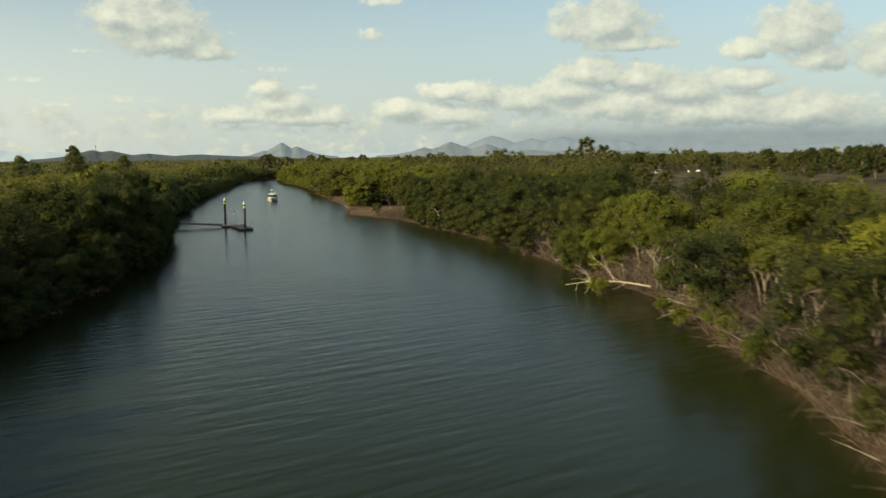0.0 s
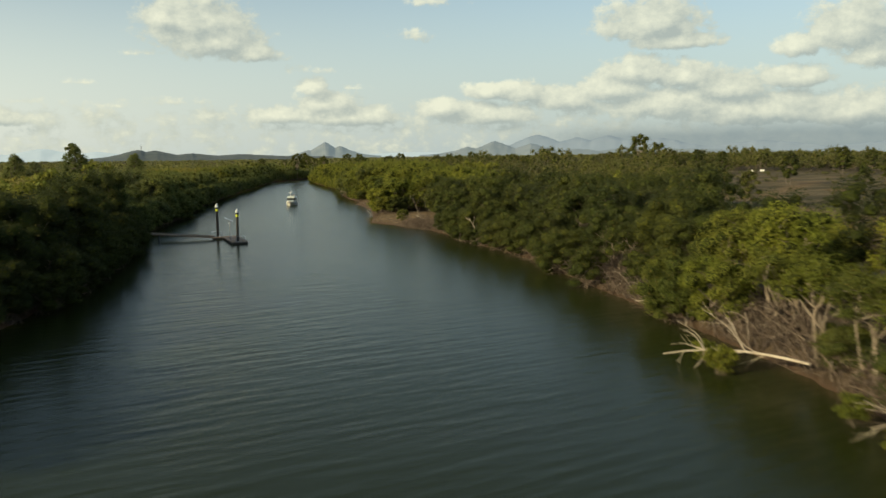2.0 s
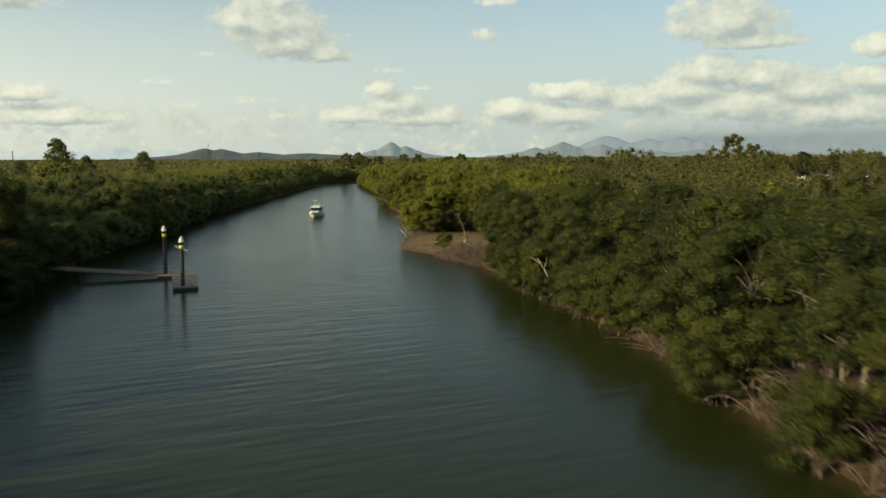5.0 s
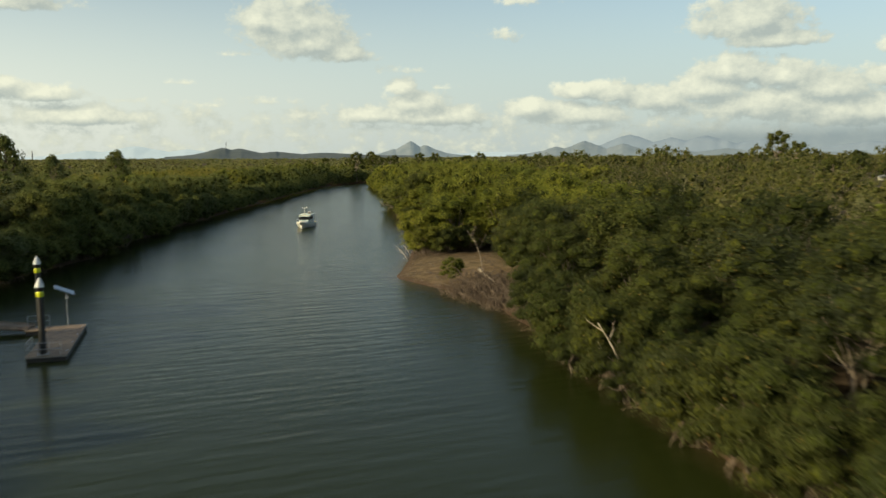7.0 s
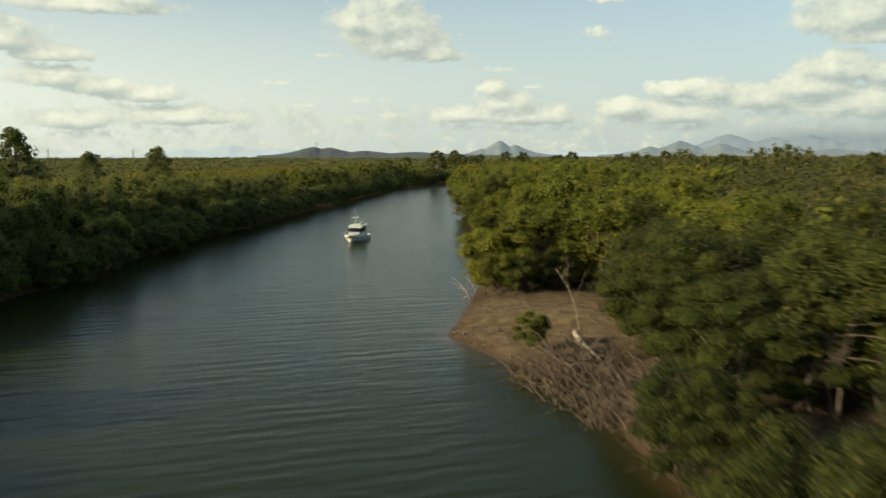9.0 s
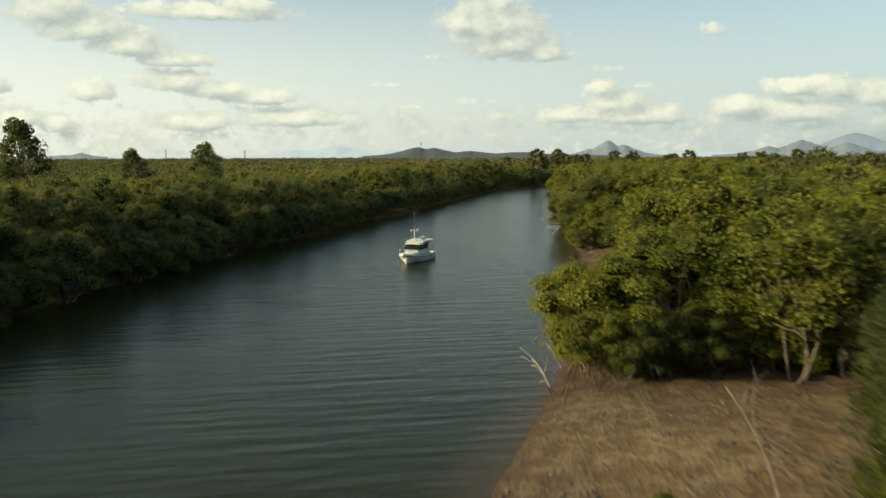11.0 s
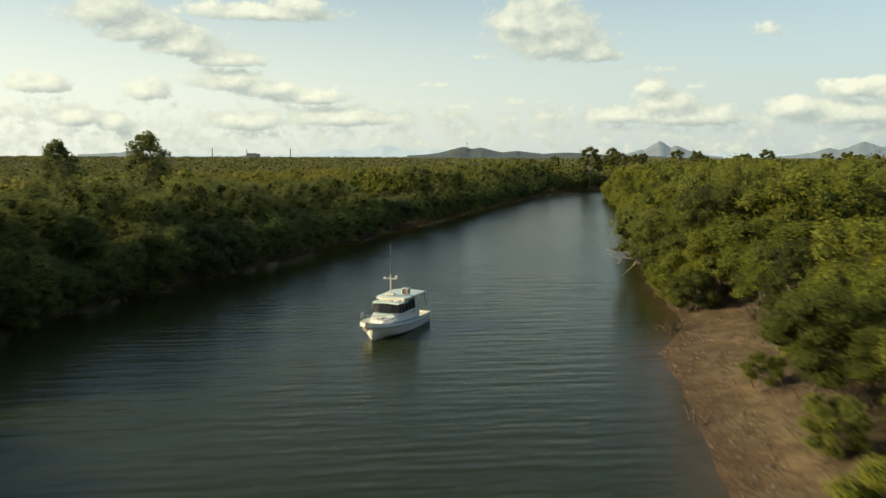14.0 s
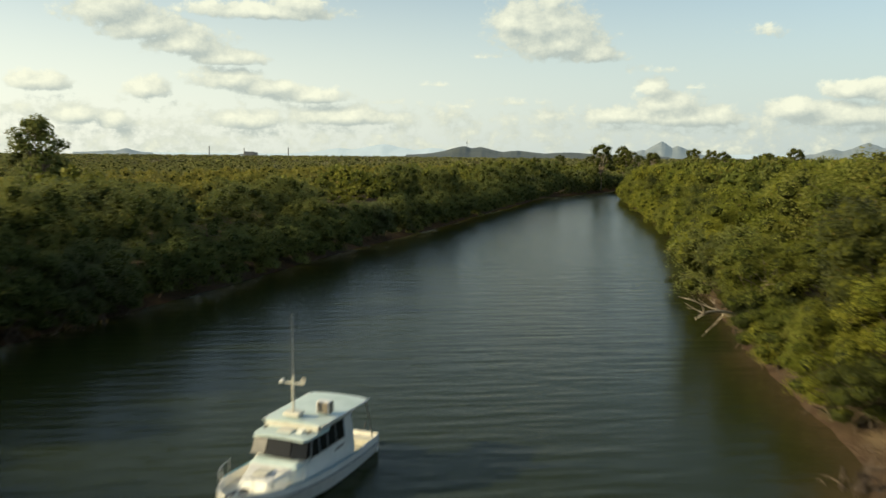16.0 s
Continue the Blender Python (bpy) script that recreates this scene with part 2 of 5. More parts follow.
def make_ground():
    mat, tree, b = material("bank_mud_and_grass")
    att = tree.nodes.new("ShaderNodeAttribute")
    att.attribute_name = "sandy"
    fld = tree.nodes.new("ShaderNodeAttribute")
    fld.attribute_name = "grassy"
    broad = ramp(tree, noise_at(tree, 0.09, 4.0, 0.6), 0.35, 0.68)
    mid = ramp(tree, noise_at(tree, 0.6, 5.0, 0.65), 0.35, 0.7)
    fine = noise_at(tree, 5.0, 4.0, 0.65)
    litter = mixed(tree, mid, (0.055, 0.040, 0.026), (0.115, 0.085, 0.052))
    sand = mixed(tree, mid, (0.110, 0.080, 0.044), (0.235, 0.175, 0.098))
    sand = mixed(tree, calc(tree, "MULTIPLY", broad, 0.45), sand, (0.185, 0.112, 0.056))
    streak = ramp(tree, noise_at(tree, 0.035, 5.0, 0.6, stretch=(1.0, 2.6, 1.0), turn=0.5), 0.38, 0.66)
    grass = mixed(tree, streak, (0.070, 0.058, 0.034), (0.165, 0.128, 0.076))
    grass = mixed(tree, calc(tree, "MULTIPLY", mid, 0.5), grass, (0.060, 0.062, 0.030))
    col = mixed(tree, fld.outputs["Fac"], litter, grass)
    col = mixed(tree, att.outputs["Fac"], col, sand)
    col = mixed(tree, ramp(tree, fine, 0.52, 0.75, 0.0, 0.6), col, (0.060, 0.045, 0.030))
    z = wire(tree, "ShaderNodeSeparateXYZ", (tree.nodes.new("ShaderNodeNewGeometry").outputs["Position"],)).outputs[2]
    wet = ramp(tree, calc(tree, "MULTIPLY_ADD", fine, 0.3, z), 0.62, 0.16)
    col = mixed(tree, calc(tree, "MULTIPLY", wet, 0.6), col, (0.075, 0.045, 0.028))
    tree.links.new(col, b.inputs["Base Color"])
    tree.links.new(ramp(tree, wet, 0.0, 1.0, 0.95, 0.7), b.inputs["Roughness"])
    b.inputs["Specular IOR Level"].default_value = 0.054
    bump(tree, b, calc(tree, "ADD", fine, calc(tree, "MULTIPLY", mid, 1.5)), 0.6, 0.12)
    return mat


def make_water():
    mat, tree, b = material("tidal_water")
    silt = ramp(tree, noise_at(tree, 0.02, 3.0, 0.5), 0.3, 0.7)
    att = tree.nodes.new("ShaderNodeAttribute")
    att.attribute_name = "shoal"
    deep = mixed(tree, silt, (0.0158, 0.0206, 0.0045), (0.0202, 0.0254, 0.0058))
    cloudy = calc(tree, "MULTIPLY", att.outputs["Fac"], ramp(tree, noise_at(tree, 0.35, 3.0, 0.6), 0.2, 0.8, 0.6, 1.0))
    tree.links.new(mixed(tree, cloudy, deep, (0.085, 0.058, 0.030)), b.inputs["Base Color"])
    b.inputs["Roughness"].default_value = 0.21
    b.inputs["IOR"].default_value = 1.333
    b.inputs["Specular IOR Level"].default_value = 0.15
    turn = radians(19)
    swell = noise_at(tree, 0.80, 2.0, 0.5, stretch=(0.13, 1.0, 1.0), turn=turn)
    chop = noise_at(tree, 2.1, 3.0, 0.55, stretch=(0.30, 1.0, 1.0), turn=turn + 0.2)
    cross = noise_at(tree, 1.15, 2.0, 0.5, stretch=(0.28, 1.0, 1.0), turn=turn - 0.35)
    gust = ramp(tree, noise_at(tree, 0.018, 3.0, 0.6, stretch=(1.0, 0.5, 1.0), turn=turn), 0.38, 0.66, 0.55, 1.0)
    wave = calc(tree, "MULTIPLY_ADD", chop, 0.30, calc(tree, "MULTIPLY_ADD", cross, 0.45, calc(tree, "MULTIPLY", swell, 0.95)))
    bump(tree, b, calc(tree, "MULTIPLY", wave, gust), 1.0, 0.125)
    return mat


GROUND, WATER = make_ground(), make_water()


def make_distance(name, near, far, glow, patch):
    """Hills far off: wooded slopes, with the blue haze of much air put in as colour and glow."""
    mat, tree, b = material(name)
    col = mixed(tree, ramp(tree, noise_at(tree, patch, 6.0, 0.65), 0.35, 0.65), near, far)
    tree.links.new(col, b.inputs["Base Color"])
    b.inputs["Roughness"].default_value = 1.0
    # emission stands in for the haze between here and the slopes
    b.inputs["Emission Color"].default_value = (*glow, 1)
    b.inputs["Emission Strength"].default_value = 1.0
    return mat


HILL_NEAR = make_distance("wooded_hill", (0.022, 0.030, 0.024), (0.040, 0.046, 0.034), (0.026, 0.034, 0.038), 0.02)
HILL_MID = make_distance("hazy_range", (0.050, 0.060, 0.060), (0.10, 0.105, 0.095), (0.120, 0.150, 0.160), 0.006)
HILL_FAR = make_distance("hazed_far_range", (0.05, 0.06, 0.07), (0.06, 0.07, 0.08), (0.185, 0.225, 0.245), 0.004)
HILL_PALE = make_distance("hazed_pale_range", (0.05, 0.06, 0.07), (0.06, 0.07, 0.08), (0.40, 0.46, 0.46), 0.004)

WHITE = plain("white_gelcoat", (0.78, 0.75, 0.66), (0.88, 0.86, 0.77), 0.35, 2.0)
CREAM = plain("cream_deck_paint", (0.58, 0.55, 0.44), (0.72, 0.69, 0.57), 0.55, 3.0)
MINT = plain("pale_mint_roof_paint", (0.50, 0.60, 0.55), (0.62, 0.71, 0.66), 0.45, 1.5)
BLUE = plain("faded_blue_paint", (0.10, 0.27, 0.36), (0.17, 0.38, 0.47), 0.5, 3.0)
TINT = plain("tinted_glass", (0.010, 0.011, 0.011), (0.018, 0.019, 0.018), 0.22, 1.0)
TINT.node_tree.nodes["Principled BSDF"].inputs["Specular IOR Level"].default_value = 0.2
ALLOY = plain("dull_aluminium", (0.42, 0.42, 0.40), (0.58, 0.58, 0.55), 0.4, 4.0, metal=0.85)
GREY = plain("grey_plastic", (0.20, 0.20, 0.19), (0.32, 0.32, 0.30), 0.6, 4.0)
DARK = plain("black_rubber", (0.012, 0.012, 0.012), (0.028, 0.027, 0.025), 0.6, 3.0)
PILE_BLACK = plain("black_pile_sleeve", (0.014, 0.014, 0.014), (0.035, 0.033, 0.030), 0.5, 1.2)
PILE_WHITE = plain("white_pile_cap", (0.60, 0.60, 0.57), (0.78, 0.78, 0.74), 0.5, 2.0)
HIVIS = plain("yellow_reflective_band", (0.62, 0.66, 0.02), (0.74, 0.76, 0.03), 0.4, 4.0)
PLANK = plain("weathered_deck_plank", (0.18, 0.125, 0.080), (0.32, 0.235, 0.155), 0.8, 1.4, relief=0.006, fine=25.0, world_space=True)
CONCRETE = plain("stained_concrete", (0.20, 0.19, 0.165), (0.34, 0.32, 0.28), 0.85, 1.2, relief=0.01)
GALV = plain("galvanised_steel", (0.33, 0.34, 0.34), (0.50, 0.51, 0.50), 0.45, 5.0, metal=0.7)
PANEL = plain("solar_cells", (0.30, 0.33, 0.36), (0.40, 0.43, 0.46), 0.12, 2.0)
LOUVRE = plain("brown_louvre", (0.17, 0.14, 0.10), (0.26, 0.22, 0.16), 0.6, 4.0)
SHED_WALL = plain("cream_weatherboard", (0.55, 0.52, 0.38), (0.70, 0.66, 0.50), 0.7, 0.6)
SHED_ROOF = plain("pale_tin_roof", (0.50, 0.50, 0.46), (0.66, 0.66, 0.60), 0.5, 0.8)
STACK = plain("grey_stack", (0.20, 0.21, 0.21), (0.26, 0.27, 0.27), 0.9, 0.1)


# ---- mesh helpers ----
def mesh_of(name, verts, faces, mats, slots=None, smooth=False):
    """A mesh from numpy arrays: verts (n, 3), faces (m, 3 or 4), slots: a material number a face."""
    verts, faces = np.asarray(verts, dtype=np.float32), np.asarray(faces, dtype=np.int32)
    me = bpy.data.meshes.new(name)
    k = faces.shape[1]
    me.vertices.add(len(verts))
    me.vertices.foreach_set("co", verts.ravel())
    me.loops.add(faces.size)
    me.loops.foreach_set("vertex_index", faces.ravel())
    me.polygons.add(len(faces))
    me.polygons.foreach_set("loop_start", np.arange(0, faces.size, k, dtype=np.int32))
    if slots is not None:
        me.polygons.foreach_set("material_index", np.asarray(slots, dtype=np.int32))
    me.polygons.foreach_set("use_smooth", np.full(len(faces), smooth))
    for mt in mats:
        me.materials.append(mt)
    me.update(calc_edges=True)
    return me


def joined(pieces):
    """One (verts, faces) out of several with the same number of corners a face."""
    verts, faces, at = [], [], 0
    for v, f in pieces:
        verts.append(np.asarray(v, dtype=np.float32))
        faces.append(np.asarray(f, dtype=np.int32) + at)
        at += len(v)
    return np.concatenate(verts), np.concatenate(faces)


def part(name, data, mat, parent=None, label="", smooth=False, at=None):
    """A mesh object of its own: data is a bmesh or (verts, faces)."""
    if isinstance(data, bmesh.types.BMesh):
        me = bpy.data.meshes.new(name)
        if smooth:
            for f in data.faces:
                f.smooth = True
        data.to_mesh(me)
        data.free()
        me.materials.append(mat)
    elif isinstance(data, tuple):
        me = mesh_of(name, data[0], data[1], [mat], smooth=smooth)
    else:
        me = data
    ob = new(name, me)
    if parent is not None:
        ob.parent = parent
    if at is not None:
        ob.matrix_basis = at
    return tagged(ob, label)


def thing(name, m, label, category, group="", kind=""):
    ob = new(name)
    ob.empty_display_size = 0.3
    ob.matrix_basis = m
    return tagged(ob, label, category, group, kind)


def box(x0, y0, z0, x1, y1, z1, soft=0.0):
    bm = bmesh.new()
    bmesh.ops.create_cube(bm, size=1.0, matrix=Matrix.Translation(((x0 + x1) / 2, (y0 + y1) / 2, (z0 + z1) / 2)) @ Matrix.Diagonal((x1 - x0, y1 - y0, z1 - z0, 1)))
    if soft:
        bmesh.ops.bevel(bm, geom=list(bm.edges), offset=soft, segments=1, affect="EDGES")
    return bm


def tube(path, radii, sides=6):
    """A tapered limb along a path: (verts, quads)."""
    path = np.asarray(path, dtype=float)
    n = len(path)
    radii = np.asarray(radii, dtype=float) * np.ones(n)
    tang = np.gradient(path, axis=0)
    tang /= np.linalg.norm(tang, axis=1)[:, None] + 1e-9
    ref = np.where(np.abs(tang[:, 2:3]) > 0.9, np.array([[1.0, 0, 0]]), np.array([[0, 0, 1.0]]))
    a = np.cross(tang, ref)
    a /= np.linalg.norm(a, axis=1)[:, None] + 1e-9
    b = np.cross(tang, a)
    ang = np.arange(sides) * 2 * math.pi / sides
    ring = path[:, None, :] + radii[:, None, None] * (np.cos(ang)[None, :, None] * a[:, None, :] + np.sin(ang)[None, :, None] * b[:, None, :])
    i, j = np.meshgrid(np.arange(n - 1), np.arange(sides), indexing="ij")
    j2 = (j + 1) % sides
    quads = np.stack([i * sides + j, i * sides + j2, (i + 1) * sides + j2, (i + 1) * sides + j], -1).reshape(-1, 4)
    cap = [[(n - 1) * sides + k for k in (0, 1, 2, 3)]] if sides >= 4 else []
    faces = np.concatenate([quads, np.array(cap, dtype=int).reshape(-1, 4)])
    return ring.reshape(-1, 3), faces


# ---- plan of the river ----
WEST_BANK = [(-77, -120), (-47, -20), (-14, 40), (8, 82), (17, 97), (27, 115), (41, 145), (50, 172), (56, 203), (64, 230), (71, 247),
             (79, 262), (86, 286), (93, 305), (103, 331), (117, 361), (132, 397), (150, 435), (164, 469), (182, 508), (202, 553), (234, 590), (262, 630), (320, 668), (420, 690), (600, 680)]
EAST_BANK = [(-20, -120), (15, -30), (38, 2), (51, 20), (58, 28), (65, 38), (70, 47), (78, 57), (83, 67), (91, 89), (95, 101), (99, 113), (104, 126),
             (109, 141), (113, 160), (117, 176), (121, 197), (120, 208), (118, 220), (126, 235), (132, 248), (138, 263), (141, 272), (145, 285), (148, 297), (155, 308),
             (161, 331), (171, 361), (184, 390), (205, 462), (216, 506), (242, 580), (275, 600), (340, 630), (420, 640), (600, 630)]


def side_distance(px, py, line):
    """Distance of points from a bank line, and whether they lie east of it."""
    best = np.full(px.shape, 1e9)
    sign = np.ones(px.shape)
    for (x0, y0), (x1, y1) in zip(line, line[1:]):
        dx, dy = x1 - x0, y1 - y0
        t = np.clip(((px - x0) * dx + (py - y0) * dy) / (dx * dx + dy * dy), 0, 1)
        d = np.hypot(px - x0 - t * dx, py - y0 - t * dy)
        s = np.where(dx * (py - y0) - dy * (px - x0) > 0, -1.0, 1.0)
        near = d < best - 1e-6
        best, sign = np.where(near, d, best), np.where(near, s, sign)
    return best * sign


def inland(px, py):
    """Metres from the water's edge: positive on land. Also 1 on the east side, 0 on the west."""
    px, py = np.asarray(px, dtype=float), np.asarray(py, dtype=float)
    w = -side_distance(px, py, WEST_BANK)
    e = side_distance(px, py, EAST_BANK)
    return np.where(w > 0, w, np.where(e > 0, e, np.maximum(w, e))), (e > 0).astype(float)


def ripple(px, py, size, seed):
    """Smooth noise from a few crossed waves."""
    rng = np.random.RandomState(seed)
    out = 0
    for k in range(7):
        ang, f, ph = rng.uniform(0, 6.283), rng.uniform(0.6, 1.7) * 6.283 / size, rng.uniform(0, 6.283)
        out = out + np.sin((px * math.cos(ang) + py * math.sin(ang)) * f + ph + 1.3 * np.sin((px * math.sin(ang) - py * math.cos(ang)) * f * 0.7 + ph))
    return out / 7


def spit(px, py):
    """The bare sand and mud on the east bank, 0 to 1."""
    cove = np.clip(1.6 - np.maximum(np.abs(px - 131) / 11, np.where(py > 219, (py - 219) / 10, (219 - py) / 9.6)), 0, 1)
    d, east = inland(px, py)
    strip = east * np.clip((6.5 - d) / 2.5, 0, 1) * np.clip((py - 254) / 4, 0, 1) * np.clip((313 - py) / 8, 0, 1)
    bar = np.clip(1.5 - np.hypot((px - 151) / 5, (py - 296) / 7), 0, 1)
    return np.clip(np.maximum(np.maximum(cove, strip), bar), 0, 1)


TRACK = [(420, 360), (360, 268), (318, 246), (262, 214), (215, 170), (190, 120)]


def ground_height(px, py):
    d, east = inland(px, py)
    sand = spit(px, py)
    cut = east * np.clip((88 - py) / 16, 0, 1)      # the high cut bank downstream
    up = (1.5 + 1.1 * cut) * (1 - np.exp(-np.maximum(d, 0) / (2.2 + 0.5 * cut))) + 1.0 * np.clip((d - 20) / 120, 0, 1)
    low = 0.95 * (1 - np.exp(-np.maximum(d, 0) / 7.0)) + 0.55 * np.exp(-((px - 132) ** 2 + (py - 224) ** 2) / 40)
    z = np.where(d > 0, up * (1 - sand) + low * sand, np.maximum(-0.22 * -d, -2.0))
    return z + np.where(d > 0, np.clip(d / 4, 0, 1), 0) * (0.22 * ripple(px, py, 9, 1) + 0.10 * ripple(px, py, 3.5, 2)) * (1 - 0.5 * sand) * np.clip(3000 / (np.abs(px) + np.abs(py) + 1), 0, 1)


def spread(lo, hi, step, reach, grow=1.25):
    mid = list(np.arange(lo, hi + step, step))
    out, s = [], step
    while (out[-1] if out else mid[-1]) < reach:
        s *= grow
        out.append((out[-1] if out else mid[-1]) + s)
    down, s = [], step
    while (down[-1] if down else mid[0]) > -reach:
        s *= grow
        down.append((down[-1] if down else mid[0]) - s)
    return np.array(down[::-1] + mid + out)


gx, gy = spread(-60, 290, 1.8, 4700), spread(-60, 620, 1.8, 4700)
GX, GY = np.meshgrid(gx, gy)
GZ = ground_height(GX, GY)
nx, ny = len(gx), len(gy)
ii, jj = np.meshgrid(np.arange(ny - 1), np.arange(nx - 1), indexing="ij")
quads = np.stack([ii * nx + jj, ii * nx + jj + 1, (ii + 1) * nx + jj + 1, (ii + 1) * nx + jj], -1).reshape(-1, 4)
ground_mesh = mesh_of("ground", np.stack([GX.ravel(), GY.ravel(), GZ.ravel()], -1), quads, [GROUND], smooth=True)
g_d, g_east = inland(GX, GY)
track_d = np.abs(side_distance(GX, GY, TRACK))
sandy = np.maximum(spit(GX, GY) * np.where(GY > 245, 0.62, 1.0), np.clip(1.6 - track_d / 3.5, 0, 1) * (GX > 180))
sandy = np.maximum(sandy, 0.9 * np.clip(ripple(GX, GY, 60, 8) * 3 - 0.9, 0, 1) * (g_d > 25) * g_east)
grassy = np.clip((g_d - 20) / 15, 0, 1) * g_east
for key, vals in (("sandy", sandy), ("grassy", grassy)):
    ground_mesh.attributes.new(key, "FLOAT", "POINT").data.foreach_set("value", vals.ravel().astype(np.float32))
ground = tagged(new("ground", ground_mesh), "brown mud banks, sand spits and dry grassland", "ground", kind="structure")

wx, wy = gx[(gx > -420) & (gx < 900)], gy[(gy > -420) & (gy < 900)]
WX, WY = np.meshgrid(wx, wy)
mx, my = len(wx), len(wy)
ii, jj = np.meshgrid(np.arange(my - 1), np.arange(mx - 1), indexing="ij")
water_mesh = mesh_of("water", np.stack([WX.ravel(), WY.ravel(), WX.ravel() * 0], -1), np.stack([ii * mx + jj, ii * mx + jj + 1, (ii + 1) * mx + jj + 1, (ii + 1) * mx + jj], -1).reshape(-1, 4), [WATER], smooth=True)
w_d, w_east = inland(WX, WY)
shoal = np.clip(1.0 + w_d / np.where((WY > 200) & (WY < 330) & (WX > 105), 4.5, 2.0), 0, 1) ** 1.6 * (WX > 20 + 0.28 * WY)
water_mesh.attributes.new("shoal", "FLOAT", "POINT").data.foreach_set("value", shoal.ravel().astype(np.float32))
water = tagged(new("water", water_mesh), "dark green rippled tidal river water", "river", kind="structure")


# ---- hills on the horizon ----
def ridge(name, mat, label, radius, peaks, depth, rough, seed):
    """A wooded ridge: peaks are (azimuth, height, half width) in degrees seen from the middle of the reach."""
    a0 = min(p[0] - 2.6 * p[2] for p in peaks)
    a1 = max(p[0] + 2.6 * p[2] for p in peaks)
    az = np.linspace(a0, a1, 260)
    crest = np.zeros_like(az)
    for a, h, w in peaks:
        crest = np.maximum(crest, h * np.exp(-np.abs((az - a) / w) ** 1.5 * 0.92))
    crest = crest * np.clip(np.minimum(az - a0, a1 - az) / 0.8, 0, 1)
    crest = crest + rough * (ripple(az, az * 0, 0.9, seed) + 0.5 * ripple(az, az * 0, 0.25, seed + 1)) * np.clip(crest / 0.3, 0.1, 1)
    hgt = 15 + radius * np.tan(np.radians(crest))
    rows = []
    for k, (back, frac) in enumerate(((-depth, 0.0), (-depth * 0.55, 0.42), (-depth * 0.25, 0.75), (0, 1.0), (depth * 0.4, 0.5), (depth, 0.0))):
        r = radius + back + 40 * ripple(az, az * 0 + k, 1.7, seed + 5)
        lump = 1 + (0.22 * ripple(az, az * 0 + k * 7.0, 0.9, seed + 9) if 0 < frac < 1 else 0)
        rows.append(np.stack([60 + r * np.sin(np.radians(az)), 110 + r * np.cos(np.radians(az)), hgt * frac * lump * (1 if back <= 0 else 0.9)], -1))
    n = len(az)
    i, j = np.meshgrid(np.arange(len(rows) - 1), np.arange(n - 1), indexing="ij")
    q = np.stack([i * n + j, i * n + j + 1, (i + 1) * n + j + 1, (i + 1) * n + j], -1).reshape(-1, 4)
    return tagged(new(name, mesh_of(name, np.concatenate(rows), q, [mat], smooth=True)), label, "hill", kind="structure")


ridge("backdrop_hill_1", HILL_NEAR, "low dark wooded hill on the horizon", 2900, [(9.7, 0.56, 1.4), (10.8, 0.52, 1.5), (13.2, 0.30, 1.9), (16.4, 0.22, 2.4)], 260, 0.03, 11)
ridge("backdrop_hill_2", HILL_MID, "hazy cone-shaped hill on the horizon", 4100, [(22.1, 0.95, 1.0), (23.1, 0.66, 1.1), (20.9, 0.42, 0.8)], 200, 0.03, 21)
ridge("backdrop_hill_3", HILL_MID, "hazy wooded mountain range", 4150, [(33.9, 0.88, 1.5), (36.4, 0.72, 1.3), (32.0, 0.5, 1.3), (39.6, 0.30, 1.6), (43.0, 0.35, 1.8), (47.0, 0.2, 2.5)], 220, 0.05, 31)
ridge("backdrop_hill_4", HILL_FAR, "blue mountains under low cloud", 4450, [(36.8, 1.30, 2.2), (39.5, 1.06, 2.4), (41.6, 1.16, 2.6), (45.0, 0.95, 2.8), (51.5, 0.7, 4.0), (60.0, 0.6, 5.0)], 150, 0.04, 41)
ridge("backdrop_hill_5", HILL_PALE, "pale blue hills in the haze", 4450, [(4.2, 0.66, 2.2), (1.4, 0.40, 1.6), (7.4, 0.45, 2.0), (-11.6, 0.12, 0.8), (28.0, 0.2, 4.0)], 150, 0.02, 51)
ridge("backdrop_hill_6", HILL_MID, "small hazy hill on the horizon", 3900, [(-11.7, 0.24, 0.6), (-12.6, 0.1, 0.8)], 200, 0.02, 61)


# ---- trees ----
def leaf_quads(rng, spots, facing, length, width):
    """Small folded leaf sprays: four corners each."""
    n = len(spots)
    facing = facing / (np.linalg.norm(facing, axis=1)[:, None] + 1e-9)
    rnd = rng.normal(size=(n, 3))
    t = np.cross(facing, rnd)
    t /= np.linalg.norm(t, axis=1)[:, None] + 1e-9
    b = np.cross(facing, t)
    ln = (length * rng.uniform(0.6, 1.35, n))[:, None] / 2
    wd = (width * rng.uniform(0.6, 1.3, n))[:, None] / 2
    droop = facing * ln * 0.15
    v = np.stack([spots - t * ln - droop, spots + b * wd, spots + t * ln - droop, spots - b * wd], 1).reshape(-1, 3)
    f = np.arange(n * 4).reshape(-1, 4)
    return v, f


def lobes_for(rng, count, radius, z0, z1, lean=0.0, flat=0.72, taper=0.0):
    """Centres and radii of the leaf clumps that make up a crown."""
    out = []
    for k in range(count):
        f = (k + 0.5) / count
        ang = k * 2.399 + rng.uniform(-0.5, 0.5)
        z = z0 + (z1 - z0) * f ** 0.8
        r = radius * math.sqrt(max(0.05, 1 - ((z - (z0 * 0.6 + z1 * 0.4)) / (z1 - z0)) ** 2 * 1.7)) * rng.uniform(0.40, 0.98) * (1 - taper * f * f)
        size = rng.uniform(0.25, 0.46) * radius * (1 - 0.55 * taper * f)
        out.append((np.array([r * math.cos(ang) + lean * f, r * math.sin(ang), z]), np.array([size, size, size * flat])))
    return out


